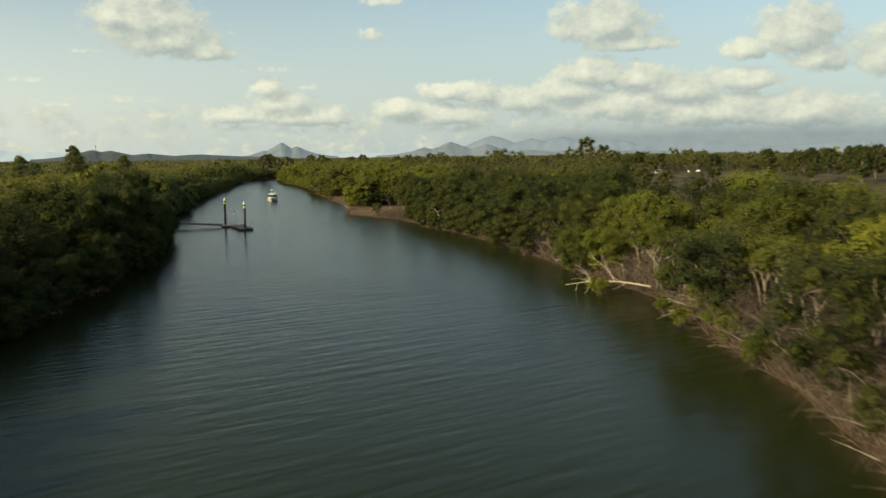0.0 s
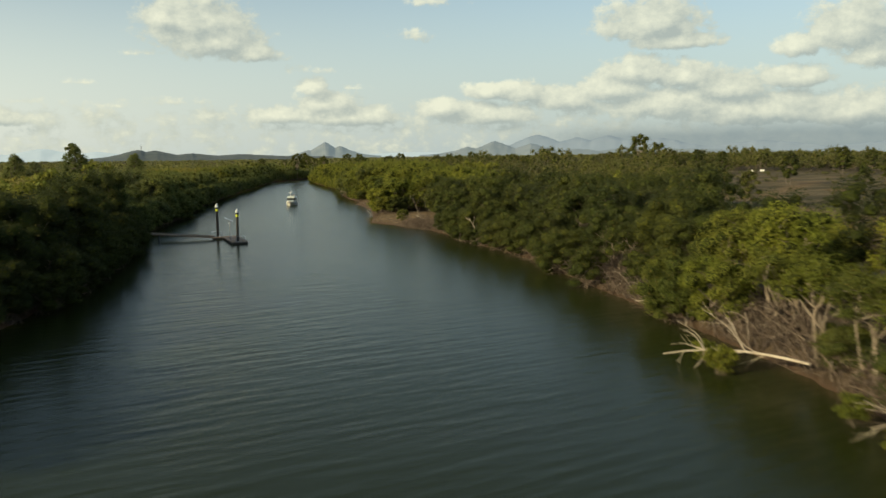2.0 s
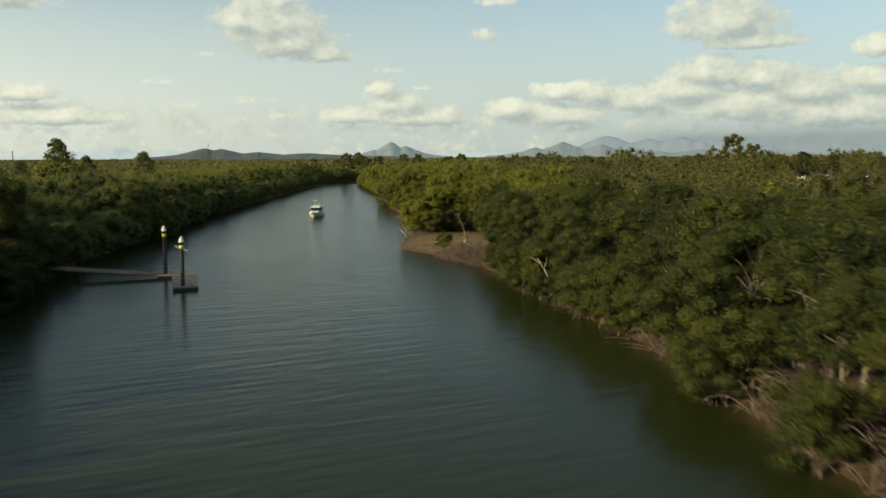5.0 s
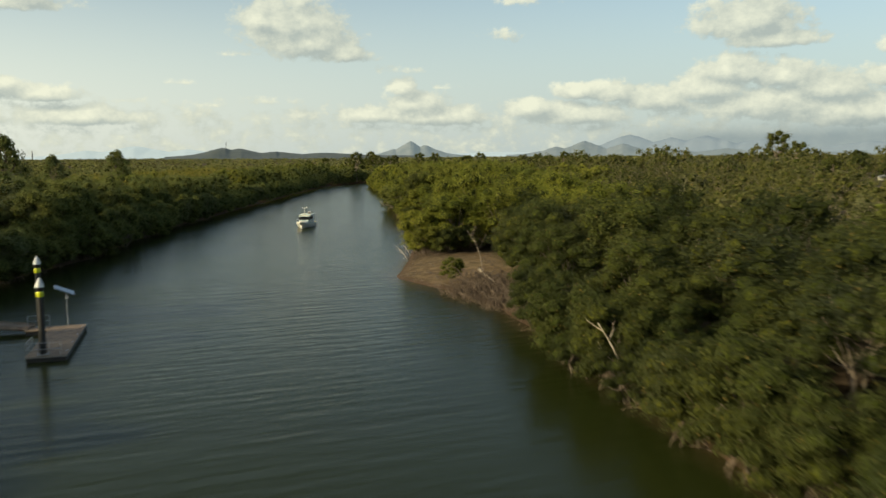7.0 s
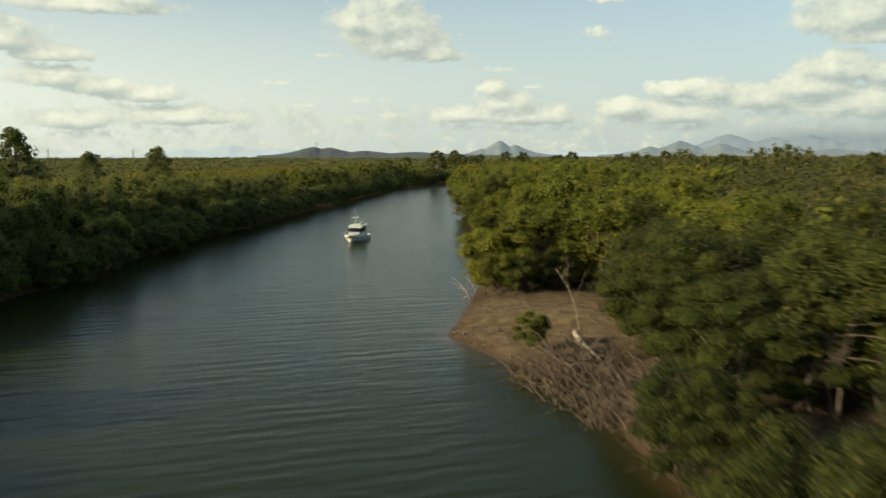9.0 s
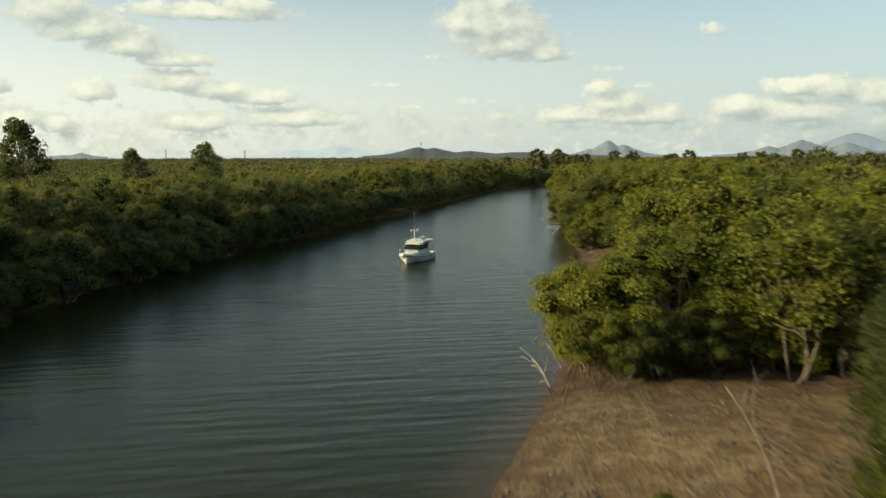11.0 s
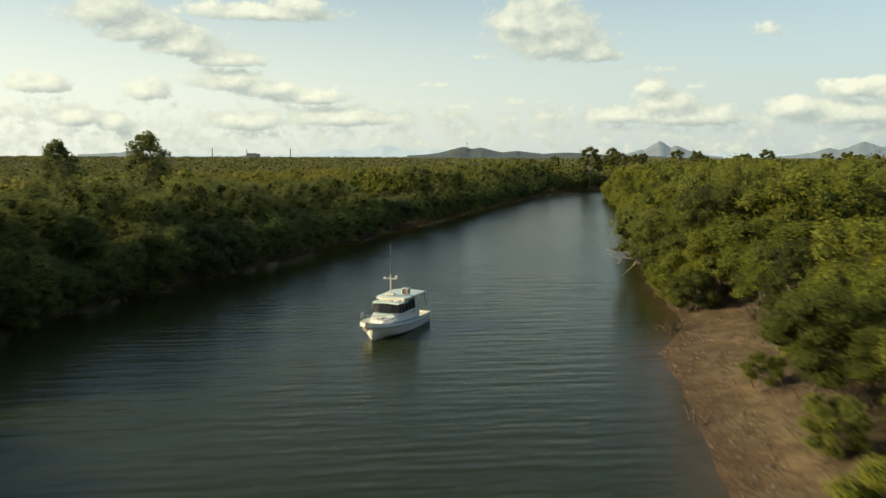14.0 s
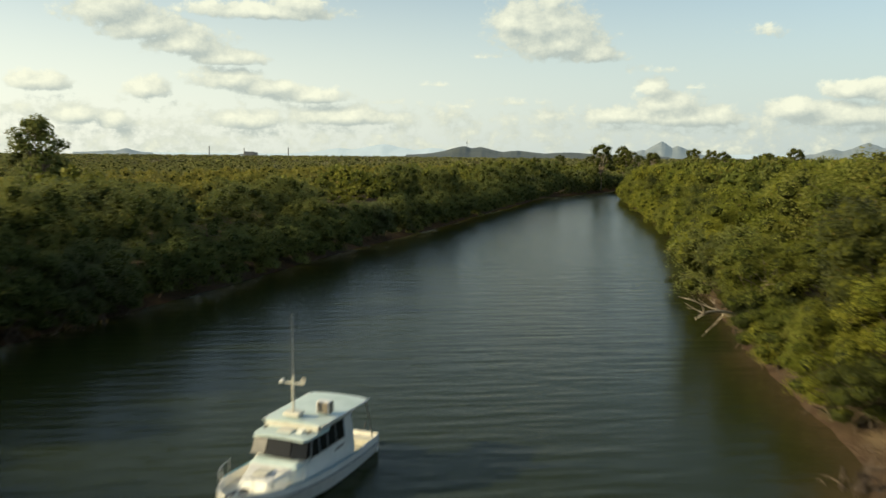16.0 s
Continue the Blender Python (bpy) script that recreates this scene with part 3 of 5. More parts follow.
def crown_of(rng, lobes, per, length, width, rise=0.35, hang=-0.55):
    v_all, f_all = [], []
    for c, r in lobes:
        way = rng.normal(size=(per * 2, 3))
        way /= np.linalg.norm(way, axis=1)[:, None]
        way = way[way[:, 2] > hang][:per]
        # tufts: points are pulled towards a few sprays on each clump
        tufts = rng.normal(size=(9, 3))
        tufts /= np.linalg.norm(tufts, axis=1)[:, None]
        pick = tufts[rng.randint(0, 9, len(way))]
        way = way + pick * rng.uniform(0.0, 0.45, len(way))[:, None]
        way /= np.linalg.norm(way, axis=1)[:, None]
        q1, q2 = rng.uniform(2.0, 4.5, 3), rng.uniform(0, 6.3, 3)
        knob = np.sin(way[:, 0] * q1[0] + q2[0]) * np.sin(way[:, 1] * q1[1] + q2[1]) + 0.6 * np.sin(way[:, 2] * q1[2] * 1.6 + q2[2] + way[:, 0] * 3)
        k = rng.uniform(0.66, 1.08, len(way)) + 0.16 * knob + 0.12 * np.einsum("ij,ij->i", way, pick) * rng.uniform(0, 1, len(way))
        spots = c + way * r * k[:, None]
        face = way + rng.normal(size=way.shape) * 0.75 + np.array([0, 0, rise])
        v_all.append(leaf_quads(rng, spots, face, length, width))
    return joined(v_all)


def core_of(lobes, shrink=0.66, fine=1):
    bm = bmesh.new()
    for c, r in lobes:
        made = bmesh.ops.create_icosphere(bm, subdivisions=fine, radius=1.0)["verts"]
        for vert in made:
            k = shrink * (1 + 0.30 * noise.noise(vert.co * 1.9 + Vector(c) * 3.1)) * (0.75 if fine == 1 else 1.0)
            vert.co = Vector((c[0] + vert.co.x * r[0] * k, c[1] + vert.co.y * r[1] * k, c[2] + vert.co.z * r[2] * k))
    bm.verts.ensure_lookup_table()
    v = np.array([p.co for p in bm.verts])
    f = np.array([[q.index for q in p.verts] + [p.verts[2].index] for p in bm.faces])
    bm.free()
    return v, f[:, :3]


def limb_to(rng, a, b, r0, r1, sag=0.3, steps=5, sides=5):
    a, b = np.asarray(a, float), np.asarray(b, float)
    s = np.linspace(0, 1, steps)[:, None]
    mid = rng.normal(size=3) * sag
    path = a + (b - a) * s + mid * (np.sin(s * math.pi)) + np.array([0, 0, 0.12 * np.linalg.norm(b - a)]) * np.sin(s * math.pi)
    return tube(path, np.linspace(r0, r1, steps), sides)


def trunk_of(rng, lobes, fork, r0, stems=3):
    """Leaning stems from the ground that fork into limbs towards the clumps."""
    pieces = []
    for s in range(stems):
        ang = rng.uniform(0, 6.283)
        foot = np.array([math.cos(ang), math.sin(ang), 0]) * rng.uniform(0.1, 0.7)
        thick = r0 * rng.uniform(0.6, 1.1)
        top = np.array([math.cos(ang) * rng.uniform(0.3, 1.9), math.sin(ang) * rng.uniform(0.3, 1.9), fork * rng.uniform(0.6, 1.2)])
        pieces.append(limb_to(rng, foot + [0, 0, -0.4], top, thick, thick * 0.6, 0.5, 7, 6))
        for c, r in lobes[s::stems]:
            pieces.append(limb_to(rng, top, c, r0 * 0.5, r0 * 0.12, 0.35, 5, 4))
    return joined(pieces)


def prop_roots(rng, count, reach, high, r0):
    """Arched stilt roots and low dead twigs round the foot."""
    pieces = []
    for k in range(count):
        ang, rr = rng.uniform(0, 6.283), reach * rng.uniform(0.4, 1.0)
        h = high * rng.uniform(0.5, 1.0)
        s = np.linspace(0, 1, 6)[:, None]
        way = np.array([math.cos(ang), math.sin(ang), 0])
        path = way * (0.1 + rr * s) + np.array([0, 0, 1.0]) * (h * (1 - s ** 2.2) - 0.4 * s) + rng.normal(size=3) * 0.18 * np.sin(s * math.pi)
        pieces.append(tube(path, np.linspace(r0, r0 * 0.55, 6), 4))
    return joined(pieces)


def leafed(ob, leaf):
    """Gives a crown that shares its mesh a leaf colour of its own."""
    if leaf is not None:
        ob.material_slots[0].link = "OBJECT"
        ob.material_slots[0].material = leaf
    return ob


def leaf_for_bank(x, y, east):
    """Which leaf colour goes where: deep green downstream, yellow-green upstream, dull on the west bank, its shade put
    into the colour.
    """
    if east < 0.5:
        # darker leaf stands in for shade up to y 215, a lightened one lifts it beyond
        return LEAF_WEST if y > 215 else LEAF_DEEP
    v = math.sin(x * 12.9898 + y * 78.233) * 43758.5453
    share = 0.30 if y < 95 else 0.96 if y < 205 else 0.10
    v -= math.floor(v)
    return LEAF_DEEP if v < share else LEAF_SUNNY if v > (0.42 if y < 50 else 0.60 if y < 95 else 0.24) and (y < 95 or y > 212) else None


class Kind:
    """The meshes of one sort of tree: leaves, inner foliage, trunk, roots."""

    def __init__(self, seed, height, radius, base, lobes, per, length, width, leaf, bark, roots=0, flat=0.72, stems=3, r0=0.13, hang=-0.55, fork=0.34, meshes=True, taper=0.0, core_fine=2, core_shrink=0.62):
        rng = np.random.RandomState(seed)
        self.lobes = lobes_for(rng, lobes, radius, base + radius * 0.35, height - radius * 0.28, rng.uniform(-0.6, 0.6), flat, taper)
        self.leaves = crown_of(rng, self.lobes, per, length, width, hang=hang)
        self.core = core_of(self.lobes, core_shrink, core_fine if meshes else 1)
        self.trunk = trunk_of(rng, self.lobes, height * fork, r0, stems)
        if meshes:
            v, f = self.leaves
            cv, cf = self.core
            tri = np.concatenate([f[:, [0, 1, 2]], f[:, [0, 2, 3]], cf + len(v)])
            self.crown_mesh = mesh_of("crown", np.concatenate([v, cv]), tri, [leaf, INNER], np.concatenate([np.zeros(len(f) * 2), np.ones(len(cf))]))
            self.trunk_mesh = mesh_of("trunk", *self.trunk, [bark], smooth=True)
            self.root_mesh = mesh_of("root_mass", *prop_roots(rng, roots, 1.9, 2.0, 0.05), [ROOT], smooth=True) if roots else None

    def build(self, name, m, label, category, group, leaf=None):
        ob = thing(name, m, label, category, group)
        for nm, me in (("trunk", self.trunk_mesh), ("crown", self.crown_mesh), ("root_mass", self.root_mesh)):
            if me is not None:
                leafed(part(nm, me, None, ob), leaf if nm == "crown" else None)
        return ob


def placed(x, y, z, turn, size, tall=1.0):
    return Matrix.Translation((x, y, z)) @ Matrix.Rotation(turn, 4, "Z") @ Matrix.Diagonal((size, size, size * tall, 1))


def merged(name, kinds, rows, leaf, bark, label, category, trunks=True):
    """Many trees in one object: rows of (kind, x, y, z, turn, size, tall)."""
    vs, fs, slots, at = [], [], [], 0
    for k, x, y, z, turn, size, tall in rows:
        kd = kinds[k]
        c, s = math.cos(turn) * size, math.sin(turn) * size
        rot = np.array([[c, -s, 0], [s, c, 0], [0, 0, size * tall]])
        v, f = kd.leaves
        cv, cf = kd.core
        off = at
        vs.append(v @ rot.T + (x, y, z))
        fs.append(f[:, [0, 1, 2]] + off)
        fs.append(f[:, [0, 2, 3]] + off)
        slots.append(np.zeros(len(f) * 2, dtype=np.int32))
        off += len(v)
        vs.append(cv @ rot.T + (x, y, z))
        fs.append(cf + off)
        slots.append(np.ones(len(cf), dtype=np.int32))
        off += len(cv)
        if trunks:
            tv, tf = kd.trunk
            vs.append(tv @ rot.T + (x, y, z))
            fs.append(tf[:, [0, 1, 2]] + off)
            fs.append(tf[:, [0, 2, 3]] + off)
            slots.append(np.full(len(tf) * 2, 2, dtype=np.int32))
            off += len(tv)
        at = off
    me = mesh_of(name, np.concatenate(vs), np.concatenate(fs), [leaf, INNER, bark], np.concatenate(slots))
    return tagged(new(name, me), label, category, kind="stuff")


def stand(name, kinds, rows, label, category, trunks=False, east=1):
    """A stand of trees too thick to count: crowns that share a few meshes."""
    ob = tagged(thing(name, Matrix(), label, category), kind="stuff")
    for k, x, y, z, turn, size, tall in rows:
        kd = kinds[k % len(kinds)]
        m = placed(x, y, z - 0.1, turn, size, tall)
        leafed(part("crown", kd.crown_mesh, None, ob, at=m), leaf_for_bank(x, y, east))
        if trunks:
            part("trunk", kd.trunk_mesh, None, ob, at=m)
    return ob


def scatter(rng, x0, x1, y0, y1, step):
    xs, ys = np.meshgrid(np.arange(x0, x1, step), np.arange(y0, y1, step))
    xs = xs.ravel() + rng.uniform(-0.46, 0.46, xs.size) * step
    ys = ys.ravel() + rng.uniform(-0.46, 0.46, ys.size) * step
    return xs, ys


# sorts of tree: near ones with fine leaves, middle ones, far ones
FINE = [Kind(100 + i, 9.8, 4.3, (0.5, 1.4, 0.3, 1.8)[i % 4], 28, 500, 0.180, 0.112, LEAF, BARK_GREY, roots=12, r0=0.11) for i in range(5)]
EDGE = [Kind(140 + i, 6.6, 3.3, -0.2, 21, 460, 0.175, 0.108, LEAF, BARK_GREY, roots=14, r0=0.09, fork=0.3) for i in range(4)]
OPEN = [Kind(160 + i, 8.8, 3.4, 2.8, 17, 400, 0.190, 0.112, LEAF, BARK_PALE, roots=14, r0=0.11, stems=4, fork=0.45, core_shrink=0.5) for i in range(4)]
STEMMY = [Kind(180 + i, 9.0, 3.3, 4.0, 16, 270, 0.23, 0.13, LEAF, BARK_PALE, roots=18, r0=0.19, stems=(3, 4, 3)[i], fork=0.5, core_shrink=0.45) for i in range(3)]
FEATHER = [Kind(330 + i, 14.0, 4.3, 1.8, 34, 150, 0.40, 0.22, LEAF, BARK_GREY, stems=1, r0=0.20, fork=0.5, flat=0.7, taper=0.75, core_shrink=0.36) for i in range(3)]
GROVE = [Kind(200 + i, 10.2, 4.5, 1.0 + 0.5 * (i % 3), 23, 270, 0.245, 0.145, LEAF, BARK_GREY, core_fine=1) for i in range(6)]
TOPS = [Kind(215 + i, 10.4, 4.3, 4.5, 7, 44, 0.78, 0.50, LEAF, BARK_GREY, hang=0.0, meshes=False) for i in range(5)]
LOW = [Kind(245 + i, 6.4, 3.0, 0.3, 13, 240, 0.235, 0.14, LEAF, BARK_GREY, core_fine=1) for i in range(4)]
DRY = [Kind(230 + i, 9.5, 3.6, 1.6, 12, 34, 0.52, 0.30, LEAF_DRY, BARK_PALE, stems=2, r0=0.10, fork=0.45, meshes=False) for i in range(4)]
FAR = [Kind(260 + i, 9.8, 4.8, 1.6, 11, 26, 0.85, 0.52, LEAF_FAR, BARK_GREY, stems=1, hang=-0.6, meshes=False) for i in range(5)]
FARTHEST = [Kind(280 + i, 9.8, 5.4, 1.0, 7, 10, 1.9, 1.0, LEAF_FAR, BARK_PALE, stems=1, hang=0.0, meshes=False) for i in range(4)]
GUM = [Kind(300 + i, 21.0, 6.0, 6.0, 22, 120, 0.46, 0.26, LEAF_GUM, BARK_PALE, stems=1, r0=0.34, fork=0.55, flat=0.75, taper=0.35) for i in range(3)]
BUSHY = [Kind(320 + i, 14.0, 4.2, 1.5, 24, 190, 0.34, 0.20, LEAF_GUM, BARK_GREY, stems=2, r0=0.20, fork=0.4, flat=0.85, taper=0.30) for i in range(3)]


def in_reach(x, y):
    """The part of the plan that the valley opens to."""
    west = np.minimum(5 + 0.087 * (y + 5), 112 - 0.37 * (y - 193)) - 30
    return (y > -12) & (x > west) & (x - 5 < 2.1 * (y + 5) + 25)


rng = np.random.RandomState(7)
xs, ys = scatter(rng, -120, 330, -80, 640, 5.1)
dd, east = inland(xs, ys)
keep = in_reach(xs, ys) | ((east < 0.5) & (dd < 15) & (ys < 120))
xs, ys, dd, east = xs[keep], ys[keep], dd[keep], east[keep]
zz = ground_height(xs, ys)
bare = spit(xs, ys)
thin_out = ripple(xs, ys, 26, 4)
near_rows, mid_west, mid_east, top_west, plain_west, top_east, dry_rows = [], [], [], [], [], [], []
low_west, low_east, close_east = [], [], []
for x, y, d, e, z, b, tn in zip(xs, ys, dd, east, zz, bare, thin_out):
    if d < -0.3 or b > 0.35 or (e > 0.5 and 188 < y < 212 and d < 5.5):
        continue
    turn, size, tall = rng.uniform(0, 6.283), rng.uniform(0.70, 1.20), rng.uniform(0.72, 1.26)
    roll = rng.uniform()
    if e < 0.5:
        size *= (0.74 if d < 3 else 1.0) * (1.06 if y < 320 else 0.98) * (0.86 if y > 380 else 1.0)
        if d > 3.2 and d < 20 and roll > 0.74:
            continue
        if d < 6.0 and 60 < y < 330:
            near_rows.append(("edge" if d < 3.2 else "fine", x, y, z, turn, size, tall, d, e))
        elif d < 14 and y < 420 or d < 7:
            mid_west.append((rng.randint(6), x, y, z, turn, size, tall))
        elif d < 85 and roll < (0.68 if d < 24 else 0.85):
            (top_west if d < 24 else plain_west).append((rng.randint(5), x, y, z, turn, size * (0.95 if d < 24 else 0.84), tall if d < 24 else 1.0))
    else:
        belt = 33 + 9 * tn + (30 if y > 320 else 0) - 15 * min(1.0, max(0.0, (135 - y) / 40))
        if d < belt:
            size = min(size, 1.08) * (0.72 if d < 3.0 else 1.0)
            if 228 < y < 305:
                size *= (0.98 if y < 256 else 0.74) if d < 22 else 0.88
                if (247.5 < y < 278 and d < 10.5) or (280 <= y < 300 and d < 9 and roll < 0.35):
                    continue
            elif d > 3.2 and d < 34 and 0.30 < roll < (0.60 if 95 < y < 205 else 0.55):
                continue
            if d < 9.5 and y < 345:
                if y < 80 and (d < 4.0 or d < 6.0 and roll < 0.25) or y < 128 and d < 3.2 and roll < 0.55:
                    continue
                sort = "edge" if d < 3.2 else "stemmy" if y < 82 and roll > 0.55 else "open" if roll < (0.80 if y < 128 and d < 7 else 0.30 if y < 200 else 0.08) else "fine"
                near_rows.append((sort, x, y, z, turn, size * 1.04, tall, d, e))
            elif d < 34 and 60 < y < 345:
                close_east.append((rng.randint(6), x, y, z, turn, size * 1.04, tall))
            elif d < 18 and y < 380 or d < 7:
                mid_east.append((rng.randint(6), x, y, z, turn, size * (1.05 if y < 240 else 0.95), tall))
            elif roll < 0.85:
                top_east.append((rng.randint(5), x, y, z, turn, size * (1.05 if y < 240 else 0.95), tall))
        elif d < 190 and y > 120 and roll < 0.60 and tn > -0.45 and y > x * 0.93 + 18 and x - y * 0.4 > 0:
            dry_rows.append((rng.randint(4), x, y, z, turn, size * rng.uniform(0.7, 1.05), tall))

# a close row of low mangroves that hang over the water's edge
for line, sgn, y0, y1 in ((WEST_BANK, -1, 70, 640), (EAST_BANK, 1, 14, 600)):
    for (ax, ay), (bx, by) in zip(line, line[1:]):
        ln, y_mid = math.hypot(bx - ax, by - ay), (ay + by) / 2
        for k in range(max(1, int(ln / 2.7))):
            f = (k + rng.uniform(0.1, 0.9)) / max(1, int(ln / 2.7))
            off = rng.uniform(-1.5, 1.0) + (0.9 if sgn > 0 and y_mid < 74 else 3.2 if sgn > 0 and 222 < y_mid < 250 else 0.0)
            x, y = ax + (bx - ax) * f + sgn * (by - ay) / ln * off, ay + (by - ay) * f - sgn * (bx - ax) / ln * off
            if not y0 < y < y1 or float(spit(np.array([x + 1.6 * max(0, sgn)]), np.array([y]))[0]) > 0.2:
                continue
            if sgn > 0 and (188 < y < 212 or 227 < y < 238):
                continue
            if sgn > 0 and 248 < y < 256:
                continue
            if sgn > 0 and rng.uniform() < (0.74 if y < 80 else 0.50 if y < 128 else 0.25 if y < 190 else 0.0):
                continue
            if sgn > 0 and 298 < y < 350:
                x, y = x + 1.6, y - 0.8
            row = (x, y, float(ground_height(np.array([x]), np.array([y]))[0]), rng.uniform(0, 6.283), rng.uniform(0.7, 1.12) * (0.72 if sgn > 0 and 256 < y < 350 else 1.0) * (0.6 if sgn > 0 and y < 74 else 1.0), rng.uniform(0.85, 1.2))
            if y < 350:
                near_rows.append(("edge", *row, 2.0 + off, 1.0 if sgn > 0 else 0.0))
            else:
                (low_west if sgn < 0 else low_east).append((int(rng.randint(4)), *row))

# thick low growth along the inner edge of the sandy cove
for k in range(9):
    x, y = 129.2 + k * 2.4 + rng.uniform(-0.5, 0.6), 234.2 + rng.uniform(-0.7, 1.6)
    near_rows.append(("edge", x, y, float(ground_height(np.array([x]), np.array([y]))[0]), rng.uniform(0, 6.283), rng.uniform(0.66, 0.95), rng.uniform(0.9, 1.2), 0.5, 1.0))

near_rows.sort(key=lambda r: r[7] * (0.8 if r[8] > 0.5 else 1.6) + (0 if 20 < r[2] < 300 else 4))
for sort, x, y, z, turn, size, tall, d, e in near_rows[300:]:
    if sort == "edge":
        (low_east if e > 0.5 else low_west).append((int(rng.randint(4)), x, y, z, turn, size, tall))
    else:
        (mid_east if e > 0.5 else mid_west).append((int(rng.randint(6)), x, y, z, turn, size, tall))
LABELS = {"edge": "low mangrove leaning over the water on stilt roots", "fine": "dense green mangrove with stilt roots in mud", "open": "mangrove with pale bare stems and high leaves", "stemmy": "mangrove with thick pale leaning trunks on the cut bank"}
for sort, x, y, z, turn, size, tall, d, e in near_rows[:300]:
    kinds = {"edge": EDGE, "fine": FINE, "open": OPEN, "stemmy": STEMMY}[sort]
    kinds[rng.randint(len(kinds))].build("mangrove_tree", placed(x, y, z - 0.1, turn, size, tall), LABELS[sort], "tree", "mangroves along the river", leaf_for_bank(x, y, e))

for y0, y1 in ((-100, 150), (150, 250), (250, 330), (330, 430), (430, 700)):
    pick = [r for r in mid_west if y0 <= r[2] < y1]
    low = [r for r in low_west if y0 <= r[2] < y1]
    if pick:
        stand("mangrove_stand", GROVE, pick, "dense green mangrove stand on the shaded bank", "forest", east=0)
    if low:
        stand("bank_mangroves", LOW, low, "low dark mangroves hanging over the shaded bank", "forest", east=0)
for y0, y1 in ((-100, 150), (150, 240), (240, 345), (345, 700)):
    pick = [r for r in mid_east + close_east if y0 <= r[2] < y1]
    low = [r for r in low_east if y0 <= r[2] < y1]
    if pick:
        stand("mangrove_stand", GROVE, pick, "dense yellow-green mangrove stand on the sunlit bank", "forest", trunks=y1 < 400)
    if low:
        stand("bank_mangroves", LOW, low, "low green mangroves hanging over the sunlit bank", "forest")
merged("west_plain", TOPS, plain_west, LEAF_PLAIN, BARK_GREY, "low olive mangrove plain behind the shaded bank", "forest", trunks=False)
merged("west_canopy", TOPS, top_west, LEAF_TOP, BARK_GREY, "green mangrove canopy behind the shaded bank", "forest", trunks=False)
merged("east_canopy", TOPS, top_east, LEAF_TOP, BARK_GREY, "yellow-green mangrove canopy behind the sunlit bank", "forest", trunks=False)
merged("dry_woodland", DRY, dry_rows, LEAF_DRY, BARK_PALE, "thin grey-green woodland with pale trunks", "woodland")

# far forest, thinner and coarser with distance
far_rows, far_dry, edge_rows = [], [], []
for x0, x1, y0, y1, step, sort in ((-420, 330, -40, 640, 9.5, 0), (330, 800, -60, 640, 13.0, 0), (-420, 900, 640, 950, 14.0, 0), (-900, 1700, 950, 1800, 38.0, 1), (800, 1700, -60, 950, 36.0, 1), (-1900, 3200, 1800, 3300, 60.0, 1)):
    fx, fy = scatter(rng, x0, x1, y0, y1, step)
    keep = in_reach(fx, fy) | ((sort == 0) & (fx < 100) & (fx > -190) & (fy > -40) & (fy < 640))
    fx, fy = fx[keep], fy[keep]
    fd, fe = inland(fx, fy)
    op = ripple(fx, fy, 120, 9)
    for x, y, d, e, o in zip(fx, fy, fd, fe, op):
        if d < 3 or (e < 0.5 and x > -120 and d < 80 and y < 640 and bool(in_reach(np.array([x]), np.array([y]))[0])) or (e < 0.5 and d < 14) or (e > 0.5 and d < 66):
            continue
        field_open = e > 0.5 and 120 < x < 520 and y < 470 and y < x * 0.96 + 18
        if field_open or (e > 0.5 and d < 190 and x < 330 and y < 640) or o > (0.55 if e > 0.5 else 0.75):
            continue
        wide = max(1.0, step / 13.0)
        row = (int(rng.randint(4)), x, y, 1.6, rng.uniform(0, 6.283), rng.uniform(0.7, 1.15) * wide ** 0.6 * (1.32 if e > 0.5 else 1.0), rng.uniform(*((0.7, 1.2) if e > 0.5 else (0.62, 0.82))) / wide ** 0.5 * (1.3 if e > 0.5 and rng.uniform() < 0.3 else 1.0))
        if sort:
            edge_rows.append(row)
        else:
            (far_dry if e > 0.5 else far_rows).append(row)
for k in range(520):
    x, y = rng.uniform(115, 520), rng.uniform(60, 440)
    if y < x * 0.96 + 18 and float(inland(np.array([x]), np.array([y]))[0][0]) > 34 and abs(float(side_distance(np.array([x]), np.array([y]), TRACK)[0])) > 9:
        far_dry.append((int(rng.randint(4)), x, y, 1.9, rng.uniform(0, 6.283), rng.uniform(0.10, 0.42) ** 1.1, rng.uniform(0.8, 1.1)))
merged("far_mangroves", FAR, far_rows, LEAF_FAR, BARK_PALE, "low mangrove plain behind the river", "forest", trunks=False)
merged("far_woodland", FAR, far_dry, LEAF_DRY, BARK_GREY, "dry olive woodland behind the field", "woodland", trunks=True)
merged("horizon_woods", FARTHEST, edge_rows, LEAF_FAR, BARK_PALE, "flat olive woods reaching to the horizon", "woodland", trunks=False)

# single tall trees that stand over the rest
TALL = [(438, 463, 30.0, 0), (472, 480, 22.5, 1), (418, 470, 17, 2), (450, 500, 17, 0), (335, 651, 16.0, 0), (520, 500, 15, 1), (508, 520, 16, 2),
        (560, 560, 16, 0), (300, 660, 12.5, 2), (352, 690, 14, 1), (280, 700, 13, 0), (390, 640, 15, 2), (240, 720, 12.5, 1)]
for k in range(34):
    az, far = rng.uniform(17, 47), rng.uniform(500, 760)
    TALL.append((60 + far * math.sin(radians(az)), 110 + far * math.cos(radians(az)), rng.uniform(12.5, 18.5), k % 3))
